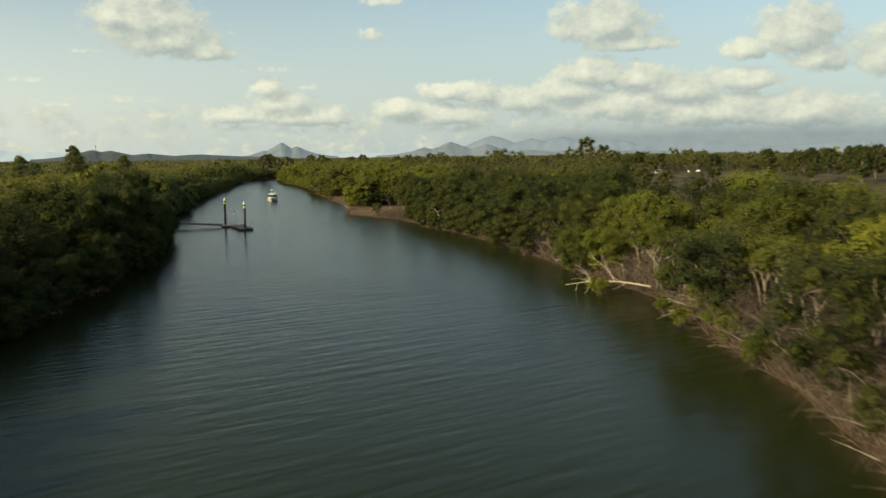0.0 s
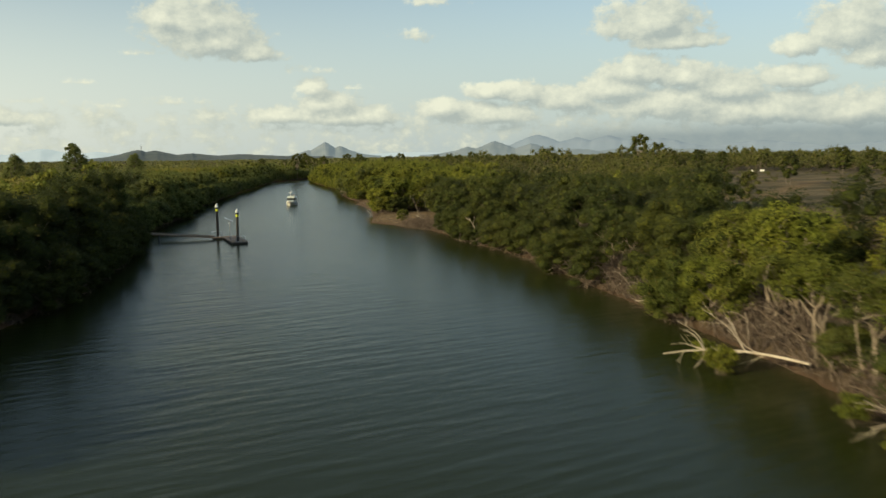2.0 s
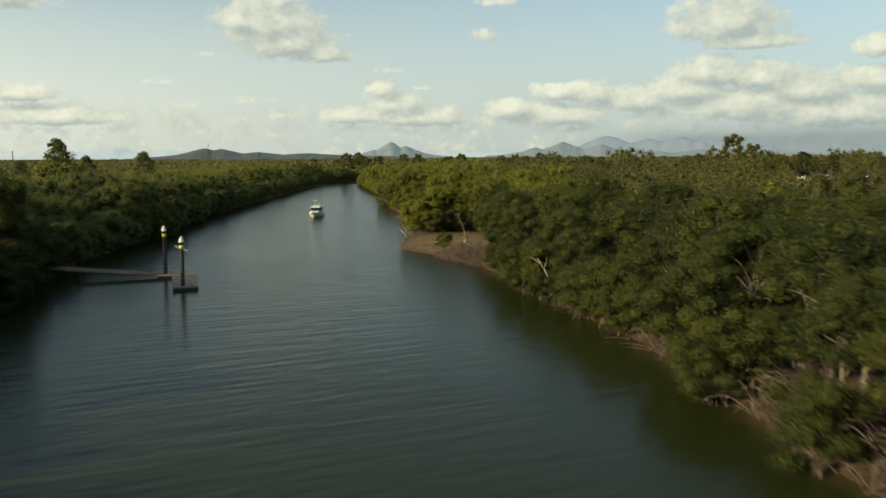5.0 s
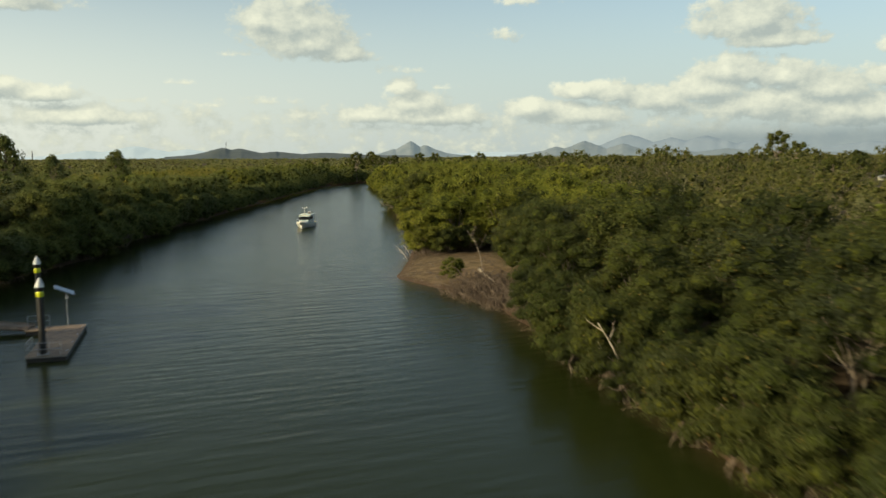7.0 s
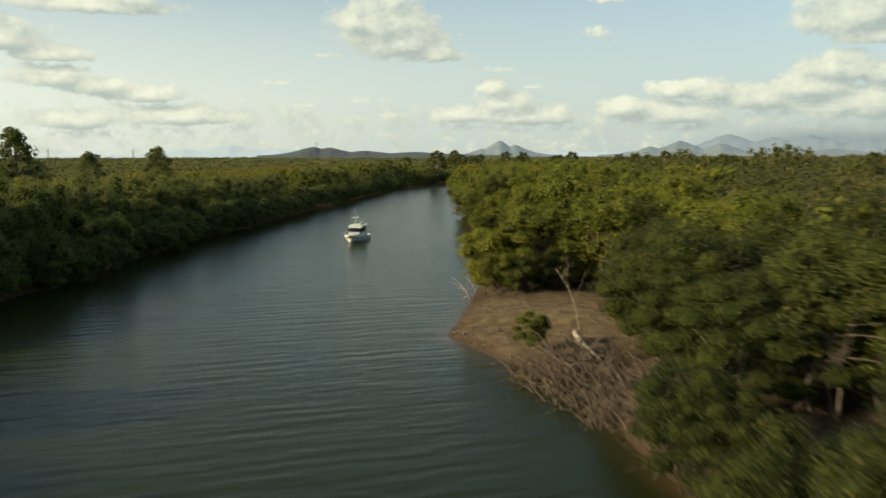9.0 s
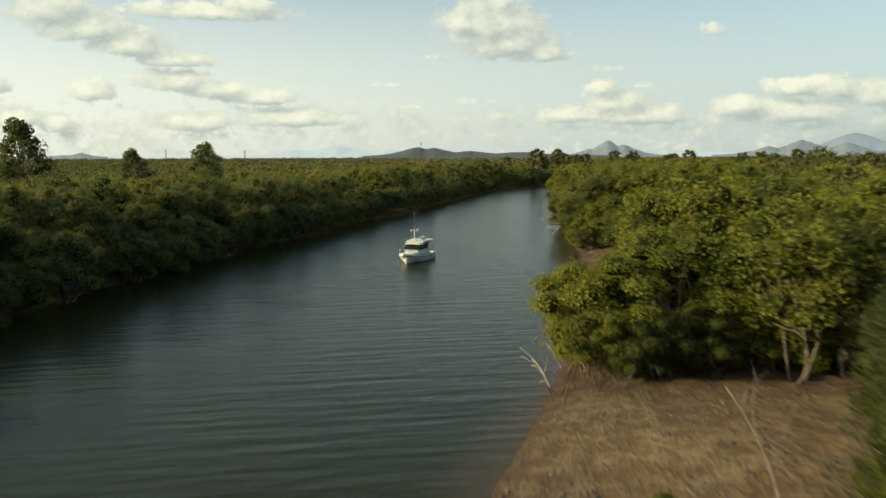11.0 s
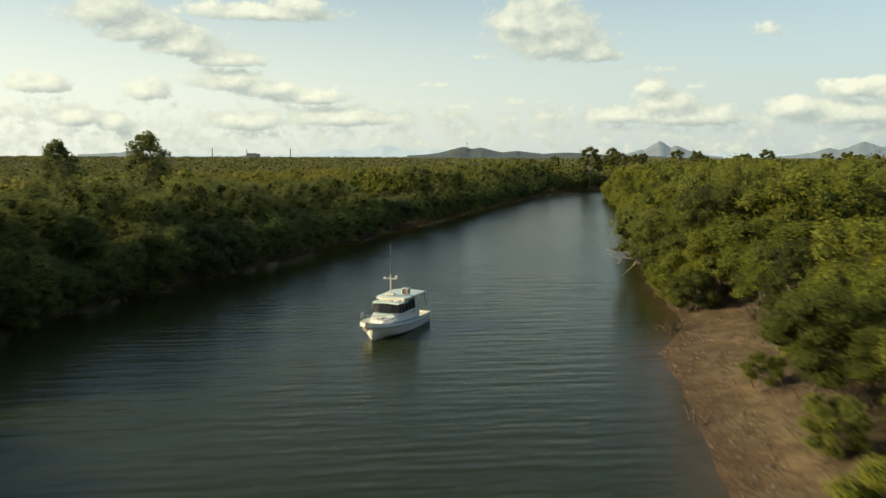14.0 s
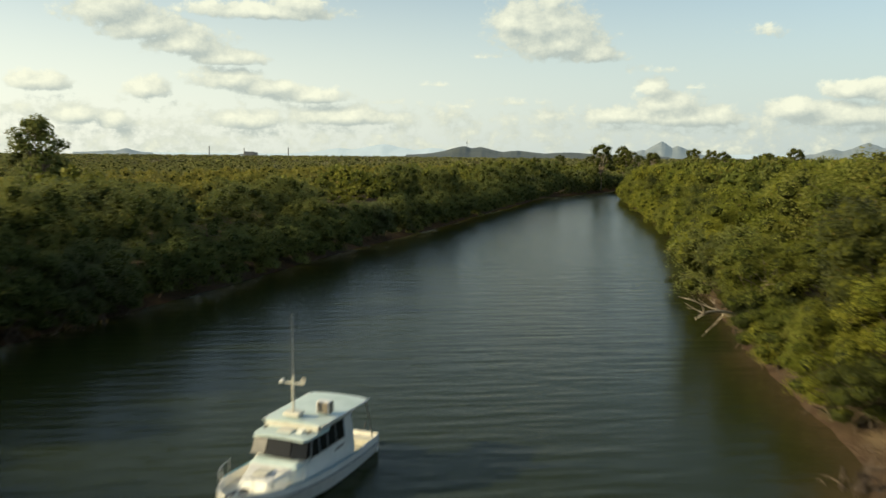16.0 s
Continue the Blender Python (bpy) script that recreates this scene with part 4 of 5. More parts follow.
for i, (x, y, h, k) in enumerate(TALL):
    GUM[k].build("gum_tree", placed(x, y, 1.6, i * 1.7, h / 21.0 * rng.uniform(0.95, 1.05)), "tall gum tree with pale trunk and dark crown", "tree", "gum trees over the woodland")
for i, (x, y, h, k) in enumerate([(63, 346, 20.5, 0), (91, 390, 17.0, 1), (73, 401, 15.8, 2), (44, 352, 17.0, 1), (30, 372, 16.0, 2), (18, 345, 16.5, 0), (2, 330, 16.0, 1), (-14, 300, 15.5, 2), (52, 372, 14.5, 0)]):
    FEATHER[k].build("tall_tree", placed(x, y, 1.2, i * 2.1, h / 14.0 * 1.02, 1.08), "tall bushy tree standing above the mangroves", "tree", "tall trees behind the west bank", LEAF_WEST)
for i, (x, y, h, k) in enumerate([(352, 226, 15.0, 0), (374, 236, 16.0, 1), (392, 222, 17.0, 2), (366, 205, 15.0, 1), (410, 250, 16.0, 0), (430, 236, 17.5, 2), (335, 262, 13.5, 2), (452, 262, 17.0, 1), (300, 205, 9.0, 0), (199, 179, 10.5, 0), (202, 184, 11.5, 1), (198, 188, 11.0, 2), (203, 192, 12.0, 0), (199, 197, 10.5, 1), (205, 175, 9.5, 2), (402, 395, 12.0, 1), (424, 398, 13.0, 2), (372, 372, 11.0, 0), (444, 415, 15.5, 0), (455, 406, 14.0, 1), (473, 332, 16.0, 2), (485, 322, 14.0, 0), (500, 318, 13.0, 1)]):
    BUSHY[k].build("field_tree", placed(x, y, 1.9, i * 1.3, h / 14.0 * 1.18, 0.95), "dark bushy tree at the edge of the dry field", "tree", "trees round the field", LEAF_DRY if y < 202 else LEAF_DEEP)


# ---- floating pontoon, gangway and piles ----
def rod(a, b, r, sides=8):
    return tube([a, (np.asarray(a, float) + np.asarray(b, float)) / 2, b], [r, r, r], sides)


def lathe(profile, sides=16):
    """A turned form: profile rows of (radius, height)."""
    ang = np.arange(sides) * 2 * math.pi / sides
    v = np.concatenate([np.stack([r * np.cos(ang), r * np.sin(ang), np.full(sides, z)], -1) for r, z in profile])
    i, j = np.meshgrid(np.arange(len(profile) - 1), np.arange(sides), indexing="ij")
    j2 = (j + 1) % sides
    return v, np.stack([i * sides + j, i * sides + j2, (i + 1) * sides + j2, (i + 1) * sides + j], -1).reshape(-1, 4)


def pile(x, y, top):
    ob = thing("mooring_pile", pose(x, y, 0), "black round mooring pile with white cone cap and yellow band", "pile", "mooring piles")
    part("sleeve", lathe([(0.27, -2.0), (0.27, top - 1.62)]), PILE_BLACK, ob, smooth=True)
    part("band", lathe([(0.27, top - 1.62), (0.285, top - 1.60), (0.285, top - 1.18), (0.27, top - 1.16)]), HIVIS, ob, "yellow reflective band", smooth=True)
    part("collar", lathe([(0.27, top - 1.16), (0.30, top - 1.12), (0.30, top - 0.80), (0.33, top - 0.78)]), PILE_BLACK, ob, smooth=True)
    part("cap", lathe([(0.34, top - 0.80), (0.34, top - 0.66), (0.30, top - 0.56), (0.10, top - 0.06), (0.02, top)]), PILE_WHITE, ob, "white cone cap", smooth=True)
    part("guide_ring", lathe([(0.36, 0.50), (0.46, 0.50), (0.46, 0.62), (0.36, 0.62)]), GALV, ob)


pile(73.9, 201.6, 7.5)
pile(74.45, 188.9, 7.05)

pontoon = thing("pontoon", pose(75.55, 194.9, 0, 0, 0, -7.6), "low floating pontoon with weathered plank deck and pale rails", "pontoon")
PW, PL, PZ = 1.62, 6.75, 0.52
part("float", box(-PW + 0.06, -PL + 0.06, -0.35, PW - 0.06, PL - 0.06, PZ - 0.16, 0.05), DARK, pontoon, "dark hull under the deck")
part("fender", box(-PW, -PL, PZ - 0.16, PW, PL, PZ - 0.045, 0.02), CONCRETE, pontoon, "pale edge beam")
plank_mesh = None
for k in range(44):
    if plank_mesh is None:
        first = part("plank", box(-PW + 0.02, -0.14, 0, PW - 0.02, 0.14, 0.045, 0.008), PLANK, pontoon)
        plank_mesh = first.data
    else:
        first = part("plank", plank_mesh, None, pontoon)
    first.matrix_basis = pose(0.004 * (k % 3), -PL + 0.18 + k * 0.305, PZ - 0.04 + 0.003 * (k % 2))
part("landing", box(-PW - 2.1, 4.9, PZ - 0.14, -PW - 0.02, 6.7, PZ, 0.02), PLANK, pontoon, "timber landing")
part("landing_float", box(-PW - 2.0, 5.0, -0.3, -PW - 0.1, 6.6, PZ - 0.15, 0.03), DARK, pontoon)


def railing(parent, a, b, high, bays, mat):
    a, b = np.asarray(a, float), np.asarray(b, float)
    up = np.array([0, 0, high])
    for k in range(bays + 1):
        p = a + (b - a) * k / bays
        part("post", rod(p, p + up, 0.030, 6), mat, parent, smooth=True)
    for f in (1.0, 0.52):
        part("rail", rod(a + up * f, b + up * f, 0.026, 6), mat, parent, smooth=True)


railing(pontoon, (-PW + 0.1, -PL + 0.1, PZ), (PW - 0.5, -PL + 0.1, PZ), 1.1, 3, GALV)
railing(pontoon, (-PW + 0.1, -PL + 0.1, PZ), (-PW + 0.1, -PL + 3.0, PZ), 1.1, 3, GALV)
railing(pontoon, (-PW - 2.05, 6.62, PZ), (-PW - 0.1, 6.62, PZ), 1.1, 2, GALV)
for py in (-5.2, -1.8, 1.6, 5.0):
    part("cleat", box(PW - 0.28, py - 0.16, PZ, PW - 0.16, py + 0.16, PZ + 0.09, 0.02), GALV, pontoon)

gangway = thing("gangway", pose(73.1, 201.7, 0.58, 0, 0, 161.5), "long narrow timber gangway sloping up to the bank", "gangway")
GL, RISE = 18.0, 1.5
for k in range(46):
    x = 0.17 + k * (GL / 46)
    if k == 0:
        step_board = part("plank", box(-0.16, -0.85, 0, 0.16, 0.85, 0.05, 0.008), PLANK, gangway)
        step_mesh = step_board.data
    else:
        step_board = part("plank", step_mesh, None, gangway)
    step_board.matrix_basis = pose(x, 0, x / GL * RISE, 0, -math.degrees(math.atan(RISE / GL)), 0)
for s in (-0.9, 0.9):
    part("beam", tube([(0, s, -0.08), (GL / 2, s, RISE / 2 - 0.14), (GL, s, RISE - 0.08)], [0.18, 0.18, 0.18], 4), PLANK, gangway, "brown edge beam")
    part("kick_rail", rod((0, s, 0.16), (GL, s, RISE + 0.16), 0.035, 5), PLANK, gangway, smooth=True)
for k, x in enumerate((17.0, 17.9)):
    for s in (-0.9, 0.9):
        part("end_post", rod((x, s, x / GL * RISE), (x, s, x / GL * RISE + 1.2), 0.05, 6), GALV, gangway, smooth=True)
part("support", rod((11.0, 0, -2.5), (11.0, 0, 11.0 / GL * RISE - 0.1), 0.14), PILE_BLACK, gangway, smooth=True)

lamp = thing("solar_light", pose(76.35, 201.2, 0.5), "thin pole with tilted solar panel on the pontoon", "solar light")
part("pole", rod((0, 0, 0), (0, 0, 3.2), 0.05), GALV, lamp, smooth=True)
part("bracket", rod((0, 0, 3.1), (-0.15, 0, 3.55), 0.04), GALV, lamp, smooth=True)
part("panel", box(-0.95, -0.55, -0.025, 0.95, 0.55, 0.025, 0.01), PANEL, lamp, "pale grey solar panel", at=pose(-0.15, 0, 3.6, 12, 24, 8))
part("frame", box(-0.99, -0.59, -0.05, 0.99, 0.59, -0.03, 0.01), ALLOY, lamp, at=pose(-0.15, 0, 3.6, 12, 24, 8))
part("lamp_box", box(-0.14, -0.12, 0, 0.14, 0.12, 0.22, 0.02), PILE_WHITE, lamp, at=pose(0, 0.14, 2.7))

# ---- the cabin cruiser ----
boat = thing("cabin_cruiser", pose(128.5, 308.0, 0, 0, 0, -118.0) @ Matrix.Diagonal((1.22, 1.15, 1.11, 1.0)), "white cabin cruiser with dark windows and pale mint roof", "boat")
HX = np.array([-3.95, -3.2, -2.2, -1.0, 0.2, 1.3, 2.2, 2.9, 3.5, 3.95, 4.28, 4.45])
HB = np.array([1.30, 1.36, 1.42, 1.46, 1.47, 1.44, 1.36, 1.22, 0.98, 0.70, 0.38, 0.06])
SHEER = np.array([0.80, 0.80, 0.83, 0.90, 0.98, 1.08, 1.16, 1.24, 1.31, 1.37, 1.41, 1.42])
CHINE = np.array([0.02, 0.02, 0.02, 0.03, 0.06, 0.12, 0.22, 0.34, 0.50, 0.68, 0.85, 0.95])
CHB = np.array([1.20, 1.25, 1.30, 1.32, 1.30, 1.20, 1.02, 0.80, 0.52, 0.28, 0.10, 0.02])
KEEL = np.array([-0.35, -0.40, -0.45, -0.48, -0.48, -0.46, -0.42, -0.36, -0.25, 0.0, 0.45, 0.85])


def strip(rows, close=False):
    """Quads between rows of points of equal length."""
    n = len(rows[0])
    v = np.concatenate(rows)
    i, j = np.meshgrid(np.arange(len(rows) - 1), np.arange(n - 1), indexing="ij")
    return v, np.stack([i * n + j, i * n + j + 1, (i + 1) * n + j + 1, (i + 1) * n + j], -1).reshape(-1, 4)


def both(fn):
    return joined([fn(1), fn(-1)])


def hull_side(s):
    knuckle = SHEER - 0.34
    rows = [np.stack([HX - 0.30 * np.clip((HX - 3) / 1.4, 0, 1) ** 2 * k, s * b, z], -1) for k, b, z in
            ((2.2, HB * 0, KEEL), (1.8, CHB, CHINE), (1.0, CHB * 0.45 + HB * 0.55 - 0.02, CHINE * 0.5 + knuckle * 0.5), (0.55, HB - 0.05, knuckle), (0.5, HB + 0.015, knuckle + 0.03), (0.0, HB, SHEER),
             (0.1, np.maximum(HB - 0.07, 0.01), SHEER), (0.1, np.maximum(HB - 0.09, 0.01), SHEER - 0.30))]
    return strip(rows)


part("hull", both(hull_side), WHITE, boat, "white moulded hull", smooth=False)
part("transom", box(-4.0, -1.27, -0.3, -3.93, 1.27, 0.84, 0.02), WHITE, boat)
part("rub_rail", both(lambda s: tube(np.stack([HX, s * (HB + 0.01), SHEER - 0.30], -1), np.full(len(HX), 0.035), 5)), GREY, boat, "grey rubbing strake", smooth=True)
part("side_stripe", both(lambda s: strip([np.stack([HX[2:8], s * (HB[2:8] + 0.02), SHEER[2:8] - 0.02 + h], -1) for h in (0.0, 0.07)])), BLUE, boat, "faded blue stripe")
deck_rows = [np.stack([HX[4:], s * (HB[4:] - 0.09) * np.ones(8), SHEER[4:] - 0.28], -1) for s in (-1, -0.4, 0.4, 1)]
part("foredeck", strip(deck_rows), CREAM, boat, "cream painted foredeck")
part("side_deck", both(lambda s: strip([np.stack([HX[2:6], s * np.full(4, 1.22), SHEER[2:6] - 0.26], -1), np.stack([HX[2:6], s * (HB[2:6] - 0.08), SHEER[2:6] - 0.26], -1)])), BLUE, boat, "faded blue side deck")
part("cockpit_floor", box(-3.93, -1.26, 0.30, -1.9, 1.26, 0.34), CREAM, boat)
part("stern_seat", box(-3.90, -1.20, 0.38, -3.45, 1.20, 0.68, 0.03), CREAM, boat, "cream stern locker")


def wedge(x0, x1, w0, w1, z0, za, zb, soft=0.05):
    """A deckhouse block that narrows and slopes towards the bow."""
    bm = bmesh.new()
    pts = [(x0, -w0, z0), (x1, -w1, z0), (x1, w1, z0), (x0, w0, z0), (x0, -w0 * 0.92, za), (x1 - 0.25, -w1 * 0.82, zb), (x1 - 0.25, w1 * 0.82, zb), (x0, w0 * 0.92, za)]
    vs = [bm.verts.new(p) for p in pts]
    for f in ((3, 2, 1, 0), (4, 5, 6, 7), (0, 1, 5, 4), (1, 2, 6, 5), (2, 3, 7, 6), (3, 0, 4, 7)):
        bm.faces.new([vs[i] for i in f])
    bmesh.ops.bevel(bm, geom=list(bm.edges), offset=soft, segments=2, affect="EDGES")
    return bm


part("trunk_cabin", wedge(1.2, 3.15, 1.16, 0.66, 0.75, 1.54, 1.30), WHITE, boat, "white low forward cabin")
part("cabin_step", wedge(1.1, 1.9, 1.08, 1.00, 1.4, 1.60, 1.56, 0.03), MINT, boat)
part("fore_hatch", box(2.1, -0.27, 1.29, 2.6, 0.27, 1.38, 0.02), CREAM, boat, at=pose(0, 0, 0.09))
part("wheelhouse", wedge(-1.95, 1.60, 1.30, 1.20, 0.62, 1.66, 1.64, 0.04), WHITE, boat, "white wheelhouse sides")


def pane(corners, deep=0.03):
    """One window pane with its thickness, standing on a sill."""
    c = np.asarray(corners, float)
    nrm = np.cross(c[1] - c[0], c[3] - c[0])
    nrm = nrm / np.linalg.norm(nrm) * deep
    v = np.concatenate([c, c + nrm])
    return v, np.array([(0, 1, 2, 3), (7, 6, 5, 4), (0, 4, 5, 1), (1, 5, 6, 2), (2, 6, 7, 3), (3, 7, 4, 0)])


Z0, Z1 = 1.65, 2.36
front0 = [(1.43, -1.16), (1.50, -0.52), (1.50, 0.52), (1.43, 1.16)]
front1 = [(1.13, -1.09), (1.20, -0.49), (1.20, 0.49), (1.13, 1.09)]
for k in range(3):
    (xa, ya), (xb, yb), (xc, yc), (xd, yd) = front0[k], front0[k + 1], front1[k + 1], front1[k]
    part("windscreen", pane([(xa, ya + 0.02, Z0), (xb, yb - 0.02, Z0), (xc, yc - 0.02, Z1), (xd, yd + 0.02, Z1)]), TINT, boat, "dark tinted pane")
SIDE_X = [1.26, 0.62, 0.02, -0.58, -1.22]
for s in (-1, 1):
    for k in range(4):
        xa, xb = SIDE_X[k] - 0.03, SIDE_X[k + 1] + 0.03
        lean = 0.22 if k == 0 else 0.02
        row = [(xa, s * 1.20, Z0), (xb, s * 1.22, Z0), (xb, s * 1.16, Z1), (xa - lean, s * 1.14, Z1)]
        part("side_window", pane(row if s < 0 else row[::-1]), TINT, boat, "dark tinted pane")
    for k, x in enumerate(SIDE_X):
        part("window_post", rod((x, s * 1.215, Z0 - 0.03), (x - (0.20 if k == 0 else 0.0), s * 1.15, Z1 + 0.03), 0.022, 6), GREY, boat, smooth=True)
    part("quarter_panel", pane([(-1.25, s * 1.23, 1.50), (-1.95, s * 1.26, 1.0), (-1.78, s * 1.18, 2.42), (-1.25, s * 1.16, 2.42)] if s < 0 else
                               [(-1.25, s * 1.16, 2.42), (-1.78, s * 1.18, 2.42), (-1.95, s * 1.26, 1.0), (-1.25, s * 1.23, 1.50)], 0.04), WHITE, boat, "white raked quarter panel")
    part("lettering_bar", box(-1.15, s * 1.235 - 0.006, 1.34, -0.45, s * 1.235 + 0.006, 1.42), LOUVRE, boat, "short line of dark writing")
# solid black pieces stand in for the shade inside the wheelhouse
part("inner_screen", box(-1.95, -1.12, 1.0, -1.88, 1.12, 2.4), DARK, boat, "black slab standing in for the shaded aft opening")
part("window_band", wedge(-1.9, 1.22, 1.10, 1.04, 1.62, 2.36, 2.36, 0.02), DARK, boat, "black block standing in for the unlit cabin behind the glass")


def slab(x0, x1, w0, w1, z, thick, crown):
    """A thin roof, cambered across and rounded at its corners."""
    rows, us = [], np.linspace(-1, 1, 9)
    for x, w in zip(np.linspace(x0, x1, 7), np.linspace(w0, w1, 7)):
        end = 1 - 0.10 * max(0, abs((x - (x0 + x1) / 2) / (x1 - x0) * 2) - 0.8) / 0.2
        rows.append(np.stack([np.full(9, x), us * w * end, z + crown * (1 - us ** 2)], -1))
    v, f = strip(rows)
    n = len(v)
    rim = [k for k in range(9)] + [k * 9 + 8 for k in range(1, 7)] + [6 * 9 + k for k in range(7, -1, -1)] + [k * 9 for k in range(5, 0, -1)]
    wall = [(rim[k], rim[(k + 1) % len(rim)], rim[(k + 1) % len(rim)] + n, rim[k] + n) for k in range(len(rim))]
    return np.concatenate([v, v - (0, 0, thick)]), np.concatenate([f, f[:, ::-1] + n, np.array(wall)])


part("visor_roof", slab(-0.3, 1.42, 1.24, 1.14, 2.38, 0.09, 0.05), MINT, boat, "pale mint front roof")
part("roof_riser", box(0.42, -1.12, 2.40, 0.56, 1.12, 2.62, 0.02), CREAM, boat)
part("hardtop", slab(-3.05, 0.55, 1.34, 1.26, 2.66, 0.06, 0.05), MINT, boat, "pale mint hardtop over the cockpit")
part("hardtop_edge", both(lambda s: rod((-3.0, s * 1.33, 2.63), (0.5, s * 1.25, 2.63), 0.035, 6)), WHITE, boat, smooth=True)
part("side_fascia", both(lambda s: strip([np.array([(0.5, s * 1.15, 2.42), (-1.0, s * 1.17, 2.42), (-1.9, s * 1.19, 2.40)]), np.array([(0.5, s * 1.20, 2.62), (-1.0, s * 1.22, 2.62), (-1.9, s * 1.24, 2.62)])])), WHITE, boat, "white fascia under the hardtop")
for s in (-1, 1):
    part("hardtop_post", rod((-2.9, s * 1.24, 2.64), (-3.5, s * 1.24, 0.78), 0.035, 6), ALLOY, boat, smooth=True)
    part("navigation_light", box(0.75, s * 0.9 - 0.06, 2.44, 0.9, s * 0.9 + 0.06, 2.52, 0.015), DARK, boat)
    part("rod_holder", rod((-3.85, s * 0.7, 1.0), (-3.92, s * 0.72, 1.28), 0.03, 6), DARK, boat, smooth=True)
part("roof_hatch", box(0.62, -0.3, 2.44, 1.08, 0.3, 2.50, 0.02), CREAM, boat)
part("vent", box(0.72, 0.45, 2.44, 0.98, 0.72, 2.54, 0.02), WHITE, boat)
part("roof_box", box(-0.1, -0.55, 2.76, 0.30, 0.15, 2.93, 0.03), CREAM, boat, "cream box at the mast foot")
unit = part("cooling_unit", box(-0.75, 0.45, 2.76, -0.42, 1.0, 3.26, 0.03), WHITE, boat, "white cooling unit with brown louvre")
part("louvre", box(-0.41, 0.50, 2.80, -0.395, 0.95, 3.22), LOUVRE, unit, "brown louvre")
part("louvre", box(-0.72, 1.003, 2.80, -0.45, 1.018, 3.22), LOUVRE, unit, "brown louvre")
mast = part("mast", tube([(0.1, -0.2, 2.75), (0.1, -0.2, 3.5), (0.1, -0.2, 4.35)], [0.055, 0.05, 0.04], 8), CREAM, boat, "pale mast with crossbar", smooth=True)
part("crossbar", box(0.07, -0.68, 4.02, 0.13, 0.30, 4.08, 0.01), CREAM, mast)
part("deck_light", box(0.04, -0.74, 4.0, 0.2, -0.6, 4.16, 0.03), WHITE, mast)
part("horn", lathe([(0.02, 0), (0.05, 0.05), (0.12, 0.16), (0.12, 0.19)], 10), WHITE, mast, at=pose(0.1, 0.32, 4.18, 0, 70, 0), smooth=True)
part("whip_aerial", tube([(0.1, -0.2, 4.3), (0.1, -0.2, 5.3), (0.12, -0.2, 6.8)], [0.022, 0.016, 0.010], 6), GREY, mast, smooth=True)
pul = [(2.6, 1.22), (3.3, 1.02), (3.9, 0.66), (4.35, 0.2), (4.35, -0.2), (3.9, -0.66), (3.3, -1.02), (2.6, -1.22)]
part("bow_rail", tube([(x, y, 1.78 + 0.12 * (x - 2.6)) for x, y in pul], np.full(8, 0.02), 6), ALLOY, boat, "thin steel bow rail", smooth=True)
for x, y in (pul[0], pul[1], pul[2], pul[5], pul[6], pul[7]):
    part("stanchion", rod((x, y, 1.12 + 0.12 * (x - 2.6)), (x, y, 1.78 + 0.12 * (x - 2.6)), 0.016, 6), ALLOY, boat, smooth=True)
part("anchor", tube([(3.9, 0, 1.33), (4.45, 0, 1.38), (4.62, 0, 1.15)], [0.05, 0.05, 0.06], 6), DARK, boat, "dark anchor on the stem", smooth=True)
part("anchor_winch", box(3.35, -0.14, 1.02, 3.62, 0.14, 1.24, 0.04), DARK, boat)
part("anchor_locker", box(3.66, -0.2, 1.06, 3.9, 0.2, 1.14, 0.02), BLUE, boat)

# ---- dead wood along the east bank ----
rng = np.random.RandomState(31)


def bare_tree(name, m, length, r0, forks, label, mat, spread_out=0.8):
    """A leafless fallen or leaning stem with forked branches; it lies along its own x axis."""
    ob = thing(name, m, label, "dead tree")
    s = np.linspace(0, 1, 8)[:, None]
    path = np.array([length, 0, 0]) * s + np.array([0, 0.06, 0.10]) * length * np.sin(s * 2.6)
    part("stem", tube(path, np.linspace(r0, r0 * 0.3, 8), 7), mat, ob, smooth=True)
    for k in range(forks):
        f = rng.uniform(0.25, 0.95)
        at = path[int(f * 7)]
        ln = length * rng.uniform(0.2, 0.5) * (1.1 - f * 0.5)
        way = np.array([rng.uniform(0.3, 0.9), rng.uniform(-1, 1) * spread_out, rng.uniform(-0.1, 0.8) * spread_out])
        way /= np.linalg.norm(way)
        q = np.linspace(0, 1, 6)[:, None]
        limb = at + way * ln * q + rng.normal(size=3) * 0.08 * ln * np.sin(q * 3.1)
        pieces = [tube(limb, np.linspace(r0 * 0.4, r0 * 0.08, 6), 5)]
        for t in range(3):
            w2 = way + rng.normal(size=3) * 0.5
            pieces.append(tube(limb[2 + t] + w2 / np.linalg.norm(w2) * ln * 0.4 * np.linspace(0, 1, 4)[:, None], np.linspace(r0 * 0.18, r0 * 0.05, 4), 4))
        part("branch", joined(pieces), mat, ob, smooth=True)
    return ob


bare_tree("fallen_tree", look((80.6, 65.0, 1.6), (75.4, 74.4, 0.7)) @ pose(0, 0, 0, 0, 90, 0), 11.0, 0.13, 11, "bleached fallen tree reaching over the water", DEAD)
bare_tree("fallen_tree", look((92, 84, 1.6), (88.0, 95.0, 0.9)) @ pose(0, 0, 0, 0, 90, 0), 9.0, 0.11, 9, "bleached fallen tree on the muddy bank", DEAD)
bare_tree("fallen_tree", look((79.5, 50, 1.5), (70.5, 56.0, 0.5)) @ pose(0, 0, 0, 0, 90, 0), 8.5, 0.11, 9, "bleached fallen tree on the muddy bank", DEAD)
